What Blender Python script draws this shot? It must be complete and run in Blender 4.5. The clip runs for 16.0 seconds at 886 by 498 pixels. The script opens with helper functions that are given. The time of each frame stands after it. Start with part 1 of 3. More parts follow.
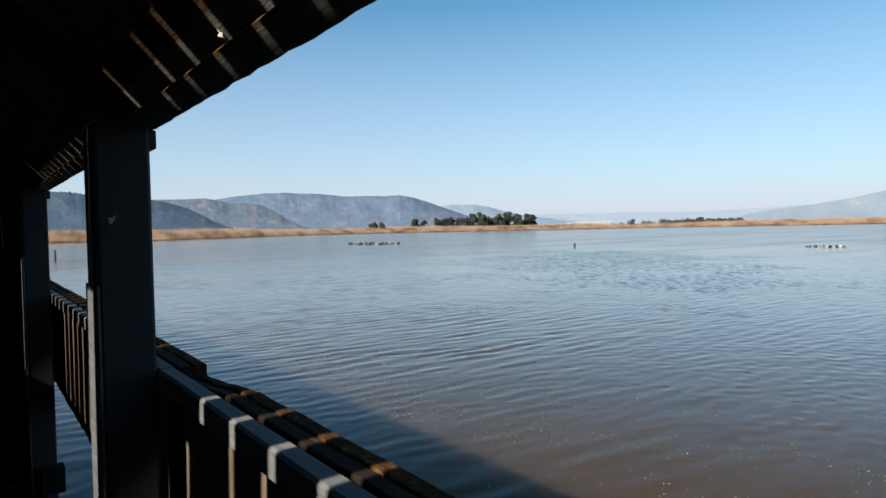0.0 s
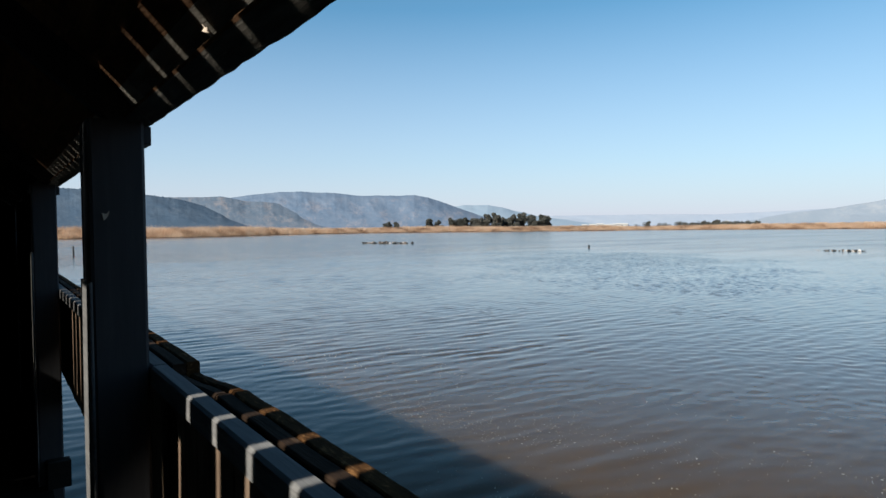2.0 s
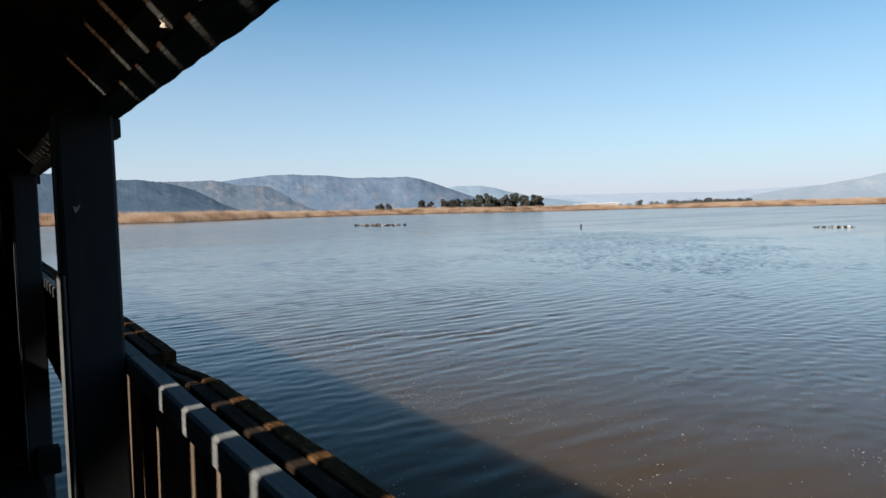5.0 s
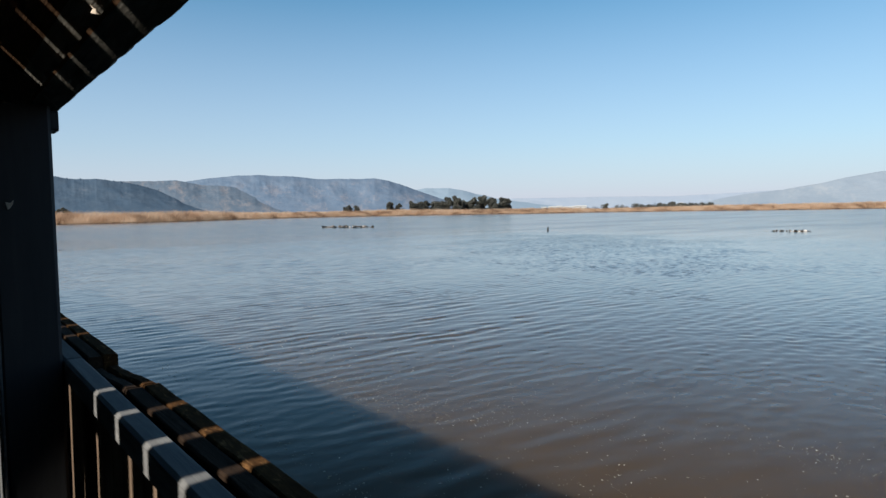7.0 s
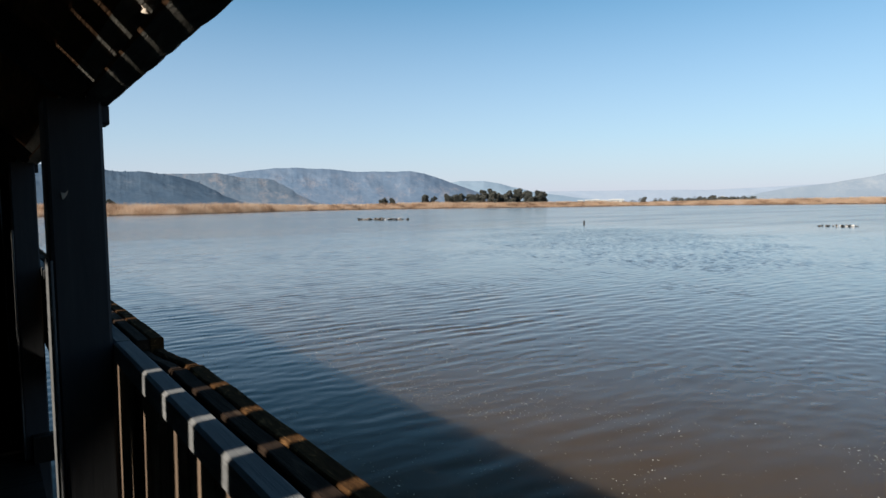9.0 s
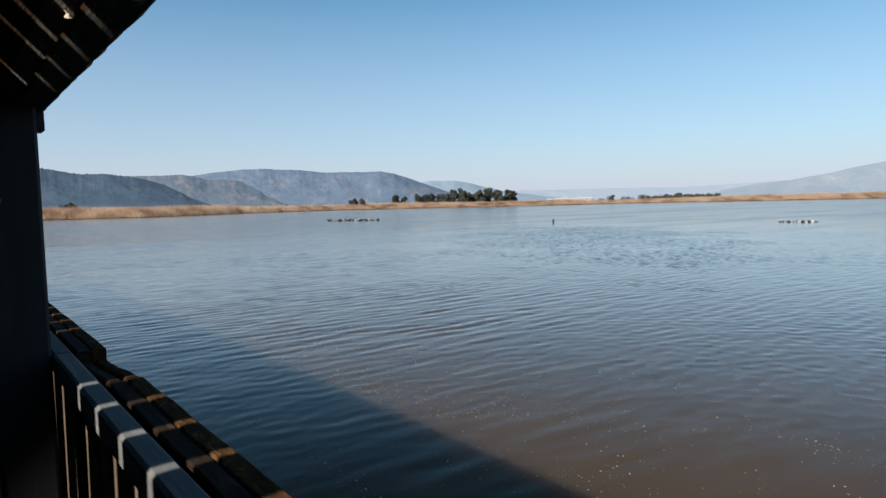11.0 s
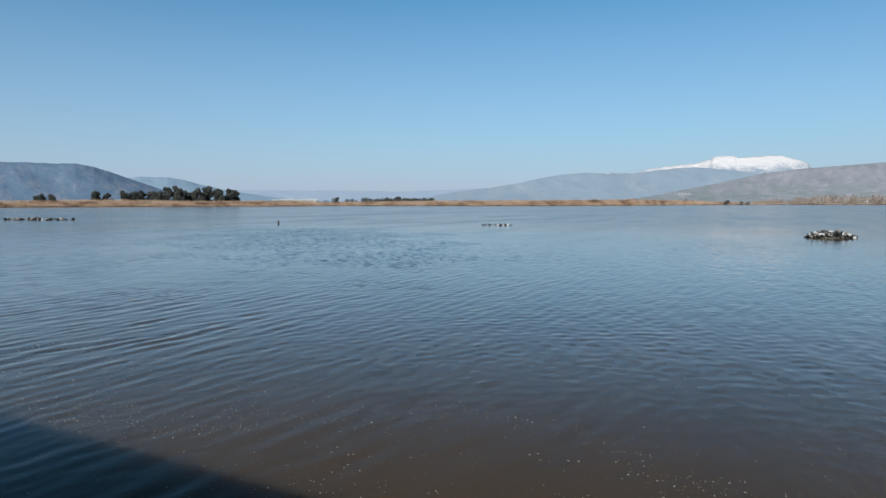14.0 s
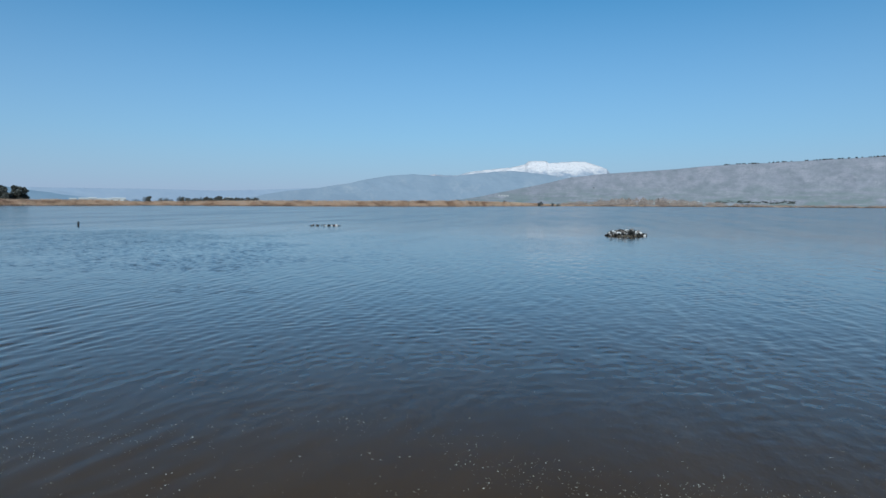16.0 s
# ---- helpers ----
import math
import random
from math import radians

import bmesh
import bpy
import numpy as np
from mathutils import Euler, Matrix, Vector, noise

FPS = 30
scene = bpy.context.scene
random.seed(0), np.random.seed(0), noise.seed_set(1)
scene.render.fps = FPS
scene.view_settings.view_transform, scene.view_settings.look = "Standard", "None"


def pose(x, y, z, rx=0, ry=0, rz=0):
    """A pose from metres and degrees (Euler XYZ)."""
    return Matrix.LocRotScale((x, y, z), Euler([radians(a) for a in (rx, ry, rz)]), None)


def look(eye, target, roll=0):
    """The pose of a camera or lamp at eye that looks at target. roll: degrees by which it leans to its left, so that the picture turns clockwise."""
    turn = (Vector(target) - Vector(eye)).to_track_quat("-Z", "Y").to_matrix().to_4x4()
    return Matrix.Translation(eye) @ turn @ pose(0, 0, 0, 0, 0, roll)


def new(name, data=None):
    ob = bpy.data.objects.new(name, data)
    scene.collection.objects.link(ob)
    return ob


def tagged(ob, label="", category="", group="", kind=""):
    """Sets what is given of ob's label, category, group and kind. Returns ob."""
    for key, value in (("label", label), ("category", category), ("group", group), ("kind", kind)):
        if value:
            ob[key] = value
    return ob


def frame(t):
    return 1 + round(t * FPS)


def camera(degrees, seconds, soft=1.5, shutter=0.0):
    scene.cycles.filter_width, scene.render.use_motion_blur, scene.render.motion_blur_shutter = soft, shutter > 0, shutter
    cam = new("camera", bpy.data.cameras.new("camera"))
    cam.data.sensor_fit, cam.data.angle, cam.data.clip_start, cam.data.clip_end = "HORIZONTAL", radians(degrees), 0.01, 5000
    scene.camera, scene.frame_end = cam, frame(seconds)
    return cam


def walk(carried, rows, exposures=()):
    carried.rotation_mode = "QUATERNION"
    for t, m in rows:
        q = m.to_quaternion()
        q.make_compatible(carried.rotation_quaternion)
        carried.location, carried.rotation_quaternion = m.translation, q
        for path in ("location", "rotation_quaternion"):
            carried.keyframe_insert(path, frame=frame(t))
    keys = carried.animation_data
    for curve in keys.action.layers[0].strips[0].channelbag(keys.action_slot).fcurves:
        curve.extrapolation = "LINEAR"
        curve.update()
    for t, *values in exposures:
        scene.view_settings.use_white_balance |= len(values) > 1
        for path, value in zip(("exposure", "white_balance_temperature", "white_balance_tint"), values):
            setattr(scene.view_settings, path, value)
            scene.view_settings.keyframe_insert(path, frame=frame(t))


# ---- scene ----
# The camera, held by hand at the rail of a lakeside bird hide, and its walk.
cam = camera(69.7, 16.0)


def aim(x, y, z, yaw, pitch, roll):
    a, b = radians(yaw), radians(pitch)
    return look((x, y, z), (x - math.sin(a) * math.cos(b), y + math.cos(a) * math.cos(b), z + math.sin(b)), roll)


PATH = [
    (0.0, 0.000, 0.000, 2.600, -36.63, -1.93, -1.07),
    (0.5, 0.001, -0.003, 2.600, -36.25, -1.43, -0.77),
    (1.0, 0.000, 0.001, 2.600, -35.95, -1.73, -0.67),
    (1.5, 0.001, -0.002, 2.601, -36.02, -1.93, -0.84),
    (2.0, 0.056, -0.018, 2.597, -35.37, -1.90, -0.49),
    (2.5, 0.103, -0.073, 2.604, -36.81, -1.34, -1.57),
    (3.0, 0.089, -0.079, 2.614, -35.89, -1.75, -1.17),
    (3.5, 0.097, -0.076, 2.612, -36.33, -2.84, -1.06),
    (4.0, 0.093, -0.072, 2.615, -36.04, -3.85, -1.32),
    (6.5, 0.114, -0.074, 2.615, -36.53, -2.75, -0.51),
    (7.0, 0.145, -0.074, 2.606, -38.84, -3.45, -0.84),
    (7.5, 0.135, -0.079, 2.604, -38.35, -2.99, -0.37),
    (8.0, 0.129, -0.079, 2.598, -37.02, -2.87, -0.09),
    (8.2, 0.123, -0.084, 2.594, -35.87, -3.41, -0.57),
    (10.3, 0.170, -0.120, 2.617, -36.51, -4.92, -1.24),
    (10.5, 0.179, -0.119, 2.600, -37.68, -4.56, -0.98),
    (11.0, 0.185, -0.143, 2.613, -38.29, -4.10, -1.21),
    (11.5, 0.191, -0.142, 2.600, -39.75, -3.89, -0.67),
    (12.0, 0.192, -0.146, 2.604, -40.03, -4.29, -1.01),
    (12.5, 0.189, -0.143, 2.606, -40.90, -4.30, -1.14),
    (12.7, 0.185, -0.126, 2.618, -44.40, -5.05, -1.10),
    (12.85, 0.182, -0.111, 2.628, -47.80, -4.95, -1.30),
    (13.0, 0.180, -0.100, 2.636, -50.66, -4.60, -1.47),
    (13.5, 0.180, -0.100, 2.636, -57.59, -4.25, -0.62),
    (14.0, 0.180, -0.100, 2.636, -62.69, -4.22, 0.05),
    (14.5, 0.180, -0.100, 2.636, -65.99, -4.41, 0.12),
    (15.0, 0.180, -0.100, 2.636, -70.47, -4.21, 0.64),
    (15.5, 0.180, -0.100, 2.636, -74.27, -3.98, 0.22),
    (16.0, 0.180, -0.100, 2.636, -78.03, -4.12, 0.39),
]
walk(cam, [(t, aim(*p)) for t, *p in PATH], [(0.0, 0.98, 6550, 9), (4.0, 0.96, 6550, 9), (6.5, 0.94, 6550, 9), (7.0, 0.86, 6500, 9), (7.5, 0.76, 6450, 9), (8.2, 0.84, 6500, 9), (10.5, 0.94, 6600, 9), (11.0, 0.83, 6500, 9), (11.5, 0.73, 6450, 9), (12.5, 0.72, 6400, 8), (13.5, 0.51, 5950, 5), (14.0, 0.44, 5800, 4), (15.0, 0.36, 5480, 2), (15.5, 0.36, 5400, 1), (16.0, 0.26, 5180, 0)])

# Sky and sun: clear winter morning, the sun behind the hide.
SUN = Vector((-1.0, -0.11, 0.745)).normalized()
world = bpy.data.worlds.new("sky")
scene.world = world
world.use_nodes = True
sky = world.node_tree.nodes.new("ShaderNodeTexSky")
sky.sky_type, sky.sun_disc = "NISHITA", False
sky.sun_elevation, sky.sun_rotation = math.asin(SUN.z), radians(263.7)
sky.altitude, sky.air_density, sky.dust_density, sky.ozone_density = 70, 1.0, 0.5, 3.5
tint = world.node_tree.nodes.new("ShaderNodeMixRGB")
tint.blend_type = "MULTIPLY"
tint.inputs[0].default_value, tint.inputs[2].default_value = 1.0, (0.71, 1.08, 1.07, 1.0)
world.node_tree.nodes["Background"].inputs["Strength"].default_value = 0.07
world.node_tree.links.new(sky.outputs[0], tint.inputs[1])
# Low winter haze towards the horizon, all round.
way = world.node_tree.nodes.new("ShaderNodeTexCoord")
axis = world.node_tree.nodes.new("ShaderNodeSeparateXYZ")
rise = world.node_tree.nodes.new("ShaderNodeValToRGB")
haze = world.node_tree.nodes.new("ShaderNodeMixRGB")
rise.color_ramp.elements.new(0.1)
for e, (at, v) in zip(rise.color_ramp.elements, ((0.0, 0.88), (0.1, 0.5), (0.32, 0.0))):
    e.position, e.color = at, (v, v, v, 1)
haze.inputs[2].default_value = (4.95, 4.85, 6.15, 1.0)
world.node_tree.links.new(way.outputs["Generated"], axis.inputs[0])
world.node_tree.links.new(axis.outputs["Z"], rise.inputs[0])
world.node_tree.links.new(rise.outputs[0], haze.inputs[0])
world.node_tree.links.new(tint.outputs[0], haze.inputs[1])
world.node_tree.links.new(haze.outputs[0], world.node_tree.nodes["Background"].inputs["Color"])
sun = new("sun", bpy.data.lights.new("sun", "SUN"))
sun.data.energy, sun.data.angle, sun.data.color = 5.0, radians(0.53), (1.0, 0.94, 0.84)
sun.matrix_world = look(SUN * 50, (0, 0, 0))


# ---- materials ----
class Nodes:
    """A node material in the making."""

    def __init__(self, name):
        self.mat = bpy.data.materials.new(name)
        self.mat.use_nodes = True
        self.tree = self.mat.node_tree
        self.bsdf = self.tree.nodes["Principled BSDF"]

    def add(self, kind, **inputs):
        node = self.tree.nodes.new("ShaderNode" + kind)
        for key, value in inputs.items():
            self.put(node, key.replace("_", " "), value)
        return node

    def put(self, node, key, value):
        socket = node.inputs[int(key[1:])] if key[0] == "i" and key[1:].isdigit() else node.inputs[key]
        if isinstance(value, bpy.types.NodeSocket):
            self.tree.links.new(value, socket)
        else:
            socket.default_value = value

    def coords(self, scale=(1, 1, 1), turn=0.0, kind="Object"):
        tex = self.add("TexCoord")
        m = self.add("Mapping", Scale=scale, Rotation=(0, 0, turn))
        self.tree.links.new(tex.outputs[kind], m.inputs["Vector"])
        return m.outputs[0]

    def noise(self, vector, scale, detail=4.0, rough=0.55, distortion=0.0):
        return self.add("TexNoise", Vector=vector, Scale=scale, Detail=detail, Roughness=rough, Distortion=distortion).outputs["Fac"]

    def ramp(self, fac, *stops):
        node = self.add("ValToRGB", Fac=fac)
        ramp = node.color_ramp
        while len(ramp.elements) < len(stops):
            ramp.elements.new(0.5)
        for e, (at, col) in zip(ramp.elements, stops):
            e.position = at
            e.color = (*col, 1) if len(col) == 3 else (col[0], col[0], col[0], 1)
        return node.outputs["Color"]

    def mix(self, fac, a, b, how="MIX"):
        node = self.add("MixRGB", Fac=fac, Color1=a, Color2=b)
        node.blend_type = how
        return node.outputs[0]

    def math(self, how, a, b=0.0, c=0.0):
        node = self.add("Math", i0=a, i1=b, i2=c)
        node.operation = how
        return node.outputs[0]

    def bump(self, height, distance=0.01, strength=1.0):
        node = self.add("Bump", Height=height, Distance=distance, Strength=strength)
        self.tree.links.new(node.outputs[0], self.bsdf.inputs["Normal"])

    def done(self, color, rough=0.7, **more):
        self.put(self.bsdf, "Base Color", color)
        self.put(self.bsdf, "Roughness", rough)
        for key, value in more.items():
            self.put(self.bsdf, key.replace("_", " "), value)
        return self.mat


def rgb(r, g, b):
    return (r, g, b, 1.0)


def timber(name, dark, mid, light, along=(18, 1.2, 18), rough=0.75, relief=0.003, worn=0.0, worn_color=(0.4, 0.38, 0.35), gloss=0.06):
    """Sawn wood: grain along y, blotches, a tint for each board."""
    n = Nodes(name)
    info = n.add("ObjectInfo").outputs["Random"]
    base = n.coords()
    shift = n.add("VectorMath", i0=base, i1=n.add("CombineXYZ", X=n.math("MULTIPLY", info, 37.0), Y=n.math("MULTIPLY", info, 91.0), Z=info).outputs[0])
    shift.operation = "ADD"
    m = n.add("Mapping", Vector=shift.outputs[0], Scale=along).outputs[0]
    grain = n.noise(m, 3.0, 8.0, 0.65, 0.6)
    blot = n.noise(shift.outputs[0], 5.0, 5.0, 0.6)
    col = n.ramp(grain, (0.25, dark), (0.55, mid), (0.8, light))
    col = n.mix(n.ramp(blot, (0.4, (0.0,)), (0.75, (0.55,))), col, rgb(*dark))
    if worn:
        col = n.mix(n.ramp(n.noise(m, 1.7, 6.0, 0.7), (0.5 - worn * 0.3, (0.0,)), (0.75, (0.8,))), col, rgb(*worn_color))
    tint = n.math("MULTIPLY_ADD", info, 0.5, 0.75)
    col = n.mix(1.0, col, n.add("CombineXYZ", X=tint, Y=tint, Z=tint).outputs[0], "MULTIPLY")
    n.bump(n.math("ADD", grain, n.math("MULTIPLY", blot, 0.6)), relief)
    return n.done(col, rough, Specular_IOR_Level=gloss)


POST = timber("dark_stained_timber", (0.0255, 0.0263, 0.0289), (0.0323, 0.0331, 0.0357), (0.0425, 0.0425, 0.0442), (13.6, 13.6, 1.02), 0.6, 0.0008, gloss=0.14)
RAIL = timber("grey_weathered_rail", (0.0832, 0.0832, 0.085), (0.129, 0.129, 0.128), (0.185, 0.181, 0.175), rough=0.7, relief=0.0015, gloss=0.05)
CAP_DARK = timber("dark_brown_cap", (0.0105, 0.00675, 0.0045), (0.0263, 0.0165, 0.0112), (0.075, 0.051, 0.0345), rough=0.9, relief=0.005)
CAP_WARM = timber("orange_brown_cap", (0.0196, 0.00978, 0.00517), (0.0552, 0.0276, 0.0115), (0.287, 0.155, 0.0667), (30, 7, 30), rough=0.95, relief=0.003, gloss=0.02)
INFILL = timber("brown_infill_board", (0.064, 0.044, 0.032), (0.136, 0.096, 0.068), (0.224, 0.168, 0.12), (14.4, 14.4, 0.96), 0.8)
EAVE = timber("grey_roof_board", (0.104, 0.096, 0.084), (0.168, 0.156, 0.136), (0.24, 0.224, 0.2), rough=0.85, relief=0.004)
EAVE_BROWN = timber("brown_roof_board", (0.049, 0.0266, 0.0154), (0.112, 0.0595, 0.0315), (0.168, 0.098, 0.056), rough=0.85, relief=0.004)
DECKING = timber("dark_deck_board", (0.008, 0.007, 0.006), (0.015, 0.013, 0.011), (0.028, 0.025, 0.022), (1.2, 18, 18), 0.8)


def water_material():
    n = Nodes("murky_lake_water")
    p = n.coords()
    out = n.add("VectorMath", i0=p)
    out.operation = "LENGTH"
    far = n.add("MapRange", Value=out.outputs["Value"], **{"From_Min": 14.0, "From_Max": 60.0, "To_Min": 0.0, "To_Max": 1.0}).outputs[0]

    # The finest ripples; the larger ones are in the sheet itself.
    group = n.ramp(n.noise(n.coords((0.5, 1, 1), radians(15)), 0.3, 3.0), (0.36, (0.35,)), (0.64, (1.0,)))
    crest = n.noise(n.coords((0.65, 1.45, 1), radians(5)), 1.55, 2.0, 0.45, 0.3)
    chop = n.noise(n.coords((0.5, 1.5, 1), radians(8)), 5.5, 3.0, 0.5)
    streak = n.ramp(n.noise(n.coords((0.012, 0.07, 1), radians(-20)), 1.0, 3.0, 0.5), (0.5, (0.0,)), (0.66, (1.0,)))
    h = n.math("MULTIPLY", n.math("ADD", n.math("MULTIPLY", crest, 0.005), n.math("MULTIPLY", chop, n.math("MULTIPLY_ADD", far, 0.005, 0.0022))), group)
    h = n.math("ADD", h, n.math("MULTIPLY", n.noise(n.coords((0.8, 1.3, 1)), 1.1, 4.0, 0.65), n.math("MULTIPLY", streak, 0.02)))
    band = n.ramp(n.noise(n.coords((0.035, 0.2, 1), radians(-24)), 1.0, 4.0, 0.55), (0.5, (0.0,)), (0.62, (1.0,)))
    h = n.math("ADD", h, n.math("MULTIPLY", n.noise(n.coords((0.9, 1.2, 1)), 2.2, 3.0, 0.6), n.math("MULTIPLY", band, 0.009)))
    n.bump(h, 1.0)
    silt = n.noise(n.coords((0.4, 1, 1), 0.3), 0.25, 5.0, 0.6)
    col = n.ramp(silt, (0.3, (0.037, 0.0247, 0.0148)), (0.7, (0.051, 0.0342, 0.0205)))
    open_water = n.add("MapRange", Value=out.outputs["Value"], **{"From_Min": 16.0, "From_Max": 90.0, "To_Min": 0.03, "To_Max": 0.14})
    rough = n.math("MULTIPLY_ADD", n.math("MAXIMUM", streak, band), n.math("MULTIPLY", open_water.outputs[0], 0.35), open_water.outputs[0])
    gloss = n.add("MapRange", Value=n.add("Fresnel", IOR=1.333).outputs[0], **{"From_Min": 0.07, "From_Max": 0.5, "To_Min": 0.035, "To_Max": 1.0}).outputs[0]
    # Light spreads sideways in the silt below the surface.
    n.bsdf.subsurface_method = "BURLEY"
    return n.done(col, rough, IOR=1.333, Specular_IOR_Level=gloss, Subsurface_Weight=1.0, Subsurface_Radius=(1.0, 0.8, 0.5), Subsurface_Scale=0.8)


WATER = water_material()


def ground_material():
    n = Nodes("dry_winter_grassland")
    p = n.coords()
    col = n.ramp(n.noise(p, 0.02, 6.0, 0.65), (0.3, (0.0948, 0.0869, 0.0474)), (0.55, (0.213, 0.158, 0.0869)), (0.75, (0.284, 0.213, 0.118)))
    n.bump(n.noise(p, 0.8, 4.0), 0.3)
    return n.done(col, 0.95)


def island_mat(name, *stops, rough=0.85, fine=2.0, spread=0.65, thin=0.0, each="island"):
    """Colour by piece, with finer mottling; thin leaves let some light through."""
    n = Nodes(name)
    rnd = n.add("NewGeometry").outputs["Random Per Island"] if each == "island" else n.add("ObjectInfo").outputs["Random"]
    mot = n.noise(n.coords(), fine, 4.0)
    col = n.ramp(n.math("MULTIPLY_ADD", mot, 1.0 - spread, n.math("MULTIPLY", rnd, spread)), *stops)
    mat = n.done(col, rough, Specular_IOR_Level=0.2)
    if thin:
        both = n.add("MixShader", Fac=thin, i1=n.bsdf.outputs[0], i2=n.add("BsdfTranslucent", Color=col).outputs[0])
        n.tree.links.new(both.outputs[0], n.tree.nodes["Material Output"].inputs["Surface"])
    return mat


GROUND = ground_material()
REED = island_mat("dry_reed", (0.34, (0.2, 0.122, 0.077)), (0.43, (0.42, 0.275, 0.182)), (0.52, (0.56, 0.395, 0.275)), (0.72, (0.61, 0.47, 0.355)), fine=0.12, spread=0.1, thin=0.5)
REED_FOOT = island_mat("wet_reed_foot", (0.2, (0.035, 0.022, 0.015)), (0.8, (0.11, 0.066, 0.042)), fine=0.3, thin=0.2)
LEAF = island_mat("dusty_green_foliage", (0.2, (0.0392, 0.0417, 0.0366)), (0.5, (0.0727, 0.0733, 0.0632)), (0.85, (0.126, 0.12, 0.104)), fine=0.4, thin=0.3)
SCRUB = island_mat("bare_brown_scrub", (0.25, (0.125, 0.0936, 0.0768)), (0.5, (0.227, 0.176, 0.148)), (0.8, (0.318, 0.265, 0.227)), fine=0.03, spread=0.16)
BARK = timber("grey_brown_bark", (0.06, 0.05, 0.04), (0.12, 0.1, 0.08), (0.2, 0.17, 0.14), (6, 6, 1))
STONE = island_mat("bleached_and_wet_stone", (0.2, (0.012, 0.011, 0.01)), (0.5, (0.034, 0.029, 0.025)), (0.58, (0.105, 0.085, 0.074)), (0.7, (0.18, 0.16, 0.145)), (0.9, (0.48, 0.45, 0.43)), fine=6.0, spread=0.85, each="object")
MUD = island_mat("wet_mud", (0.2, (0.05, 0.04, 0.03)), (0.8, (0.11, 0.09, 0.065)), fine=3.0)
FOAM = island_mat("pale_floating_scum", (0.2, (0.14, 0.118, 0.078)), (0.6, (0.27, 0.235, 0.17)), (0.88, (0.5, 0.45, 0.36)), fine=20.0)
PLASTER = island_mat("white_plaster", (0.2, (0.318, 0.307, 0.296)), (0.8, (0.398, 0.386, 0.375)), fine=0.1)
DEADLEAF = island_mat("dry_curled_leaf", (0.2, (0.2, 0.15, 0.1)), (0.8, (0.5, 0.43, 0.36)), fine=60.0)


def hill_material(name, wood, grass, rock, size=1.0, share=0.5, rocky=0.6, lean=0.6, speck=0.35, bare=0.7, streak=2.0, rim=(90.0, 91.0), fields=None):
    """A far slope: woods, dry grass and bare rock in soft patches that run down the slope along its gullies."""
    n = Nodes(name)
    uv = n.add("TexCoord").outputs["UV"]
    run = n.add("Mapping", Vector=n.add("Mapping", Vector=uv, Rotation=(0, 0, lean)).outputs[0], Scale=(0.8 / size, streak / size, 1)).outputs[0]
    flat = n.add("Mapping", Vector=uv, Scale=(1.0 / size, 1.6 / size, 1)).outputs[0]
    big = n.math("ADD", n.math("MULTIPLY", n.noise(run, 1.1, 7.0, 0.62, 0.8), 0.3), n.math("MULTIPLY", n.noise(flat, 0.9, 8.0, 0.62, 0.4), 0.7))
    col = n.ramp(big, (share - 0.12, wood), (share + 0.11, grass))
    fleck = n.math("MULTIPLY", n.math("MULTIPLY_ADD", n.noise(flat, 4.6, 8.0, 0.7, 0.5), 0.6, n.math("MULTIPLY", n.noise(run, 3.2, 6.0, 0.66, 0.6), 0.4)), n.noise(flat, 0.6, 3.0))
    height = n.add("SeparateXYZ", Vector=uv).outputs["Y"]
    below = n.add("MapRange", Value=height, **{"From_Min": rim[0], "From_Max": rim[1], "To_Min": 1.0, "To_Max": 0.1})
    shown = n.math("MULTIPLY", n.ramp(fleck, (rocky * 0.5 - 0.01, (0.0,)), (rocky * 0.5 + 0.1, (bare,))), below.outputs[0])
    col = n.mix(shown, col, rgb(*rock))
    dots = n.ramp(n.noise(flat, 10.0, 5.0, 0.66), (0.52, (0.0,)), (0.61, (speck,)))
    col = n.mix(dots, col, rgb(*wood))
    if fields:
        level, green = fields
        plots = n.add("Mapping", Vector=uv, Scale=(0.35, 2.6, 1)).outputs[0]
        low = n.add("MapRange", Value=height, **{"From_Min": level + 0.3, "From_Max": level + 1.9, "To_Min": 0.85, "To_Max": 0.0})
        col = n.mix(n.math("MULTIPLY", low.outputs[0], n.ramp(n.noise(plots, 1.3, 4.0, 0.6), (0.42, (0.0,)), (0.58, (1.0,)))), col, rgb(*green))
        banks = n.ramp(n.noise(plots, 3.4, 5.0, 0.6), (0.56, (0.0,)), (0.66, (0.5,)))
        col = n.mix(banks, col, rgb(*wood))
    n.bump(n.noise(n.coords(), 0.014, 6.0, 0.55), 7.0)
    return n.done(col, 1.0, Specular_IOR_Level=0.0)


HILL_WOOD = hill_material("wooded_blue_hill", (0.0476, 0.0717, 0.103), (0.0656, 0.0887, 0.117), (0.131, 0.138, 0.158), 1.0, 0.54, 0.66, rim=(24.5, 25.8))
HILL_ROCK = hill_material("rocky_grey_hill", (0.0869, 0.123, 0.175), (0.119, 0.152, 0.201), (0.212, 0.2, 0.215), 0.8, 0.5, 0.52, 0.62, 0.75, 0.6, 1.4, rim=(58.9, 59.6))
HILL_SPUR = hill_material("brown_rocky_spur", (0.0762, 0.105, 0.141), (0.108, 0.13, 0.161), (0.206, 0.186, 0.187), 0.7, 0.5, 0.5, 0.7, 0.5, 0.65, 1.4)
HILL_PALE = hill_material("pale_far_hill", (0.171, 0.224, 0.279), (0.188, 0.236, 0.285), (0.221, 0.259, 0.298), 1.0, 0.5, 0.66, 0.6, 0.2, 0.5)
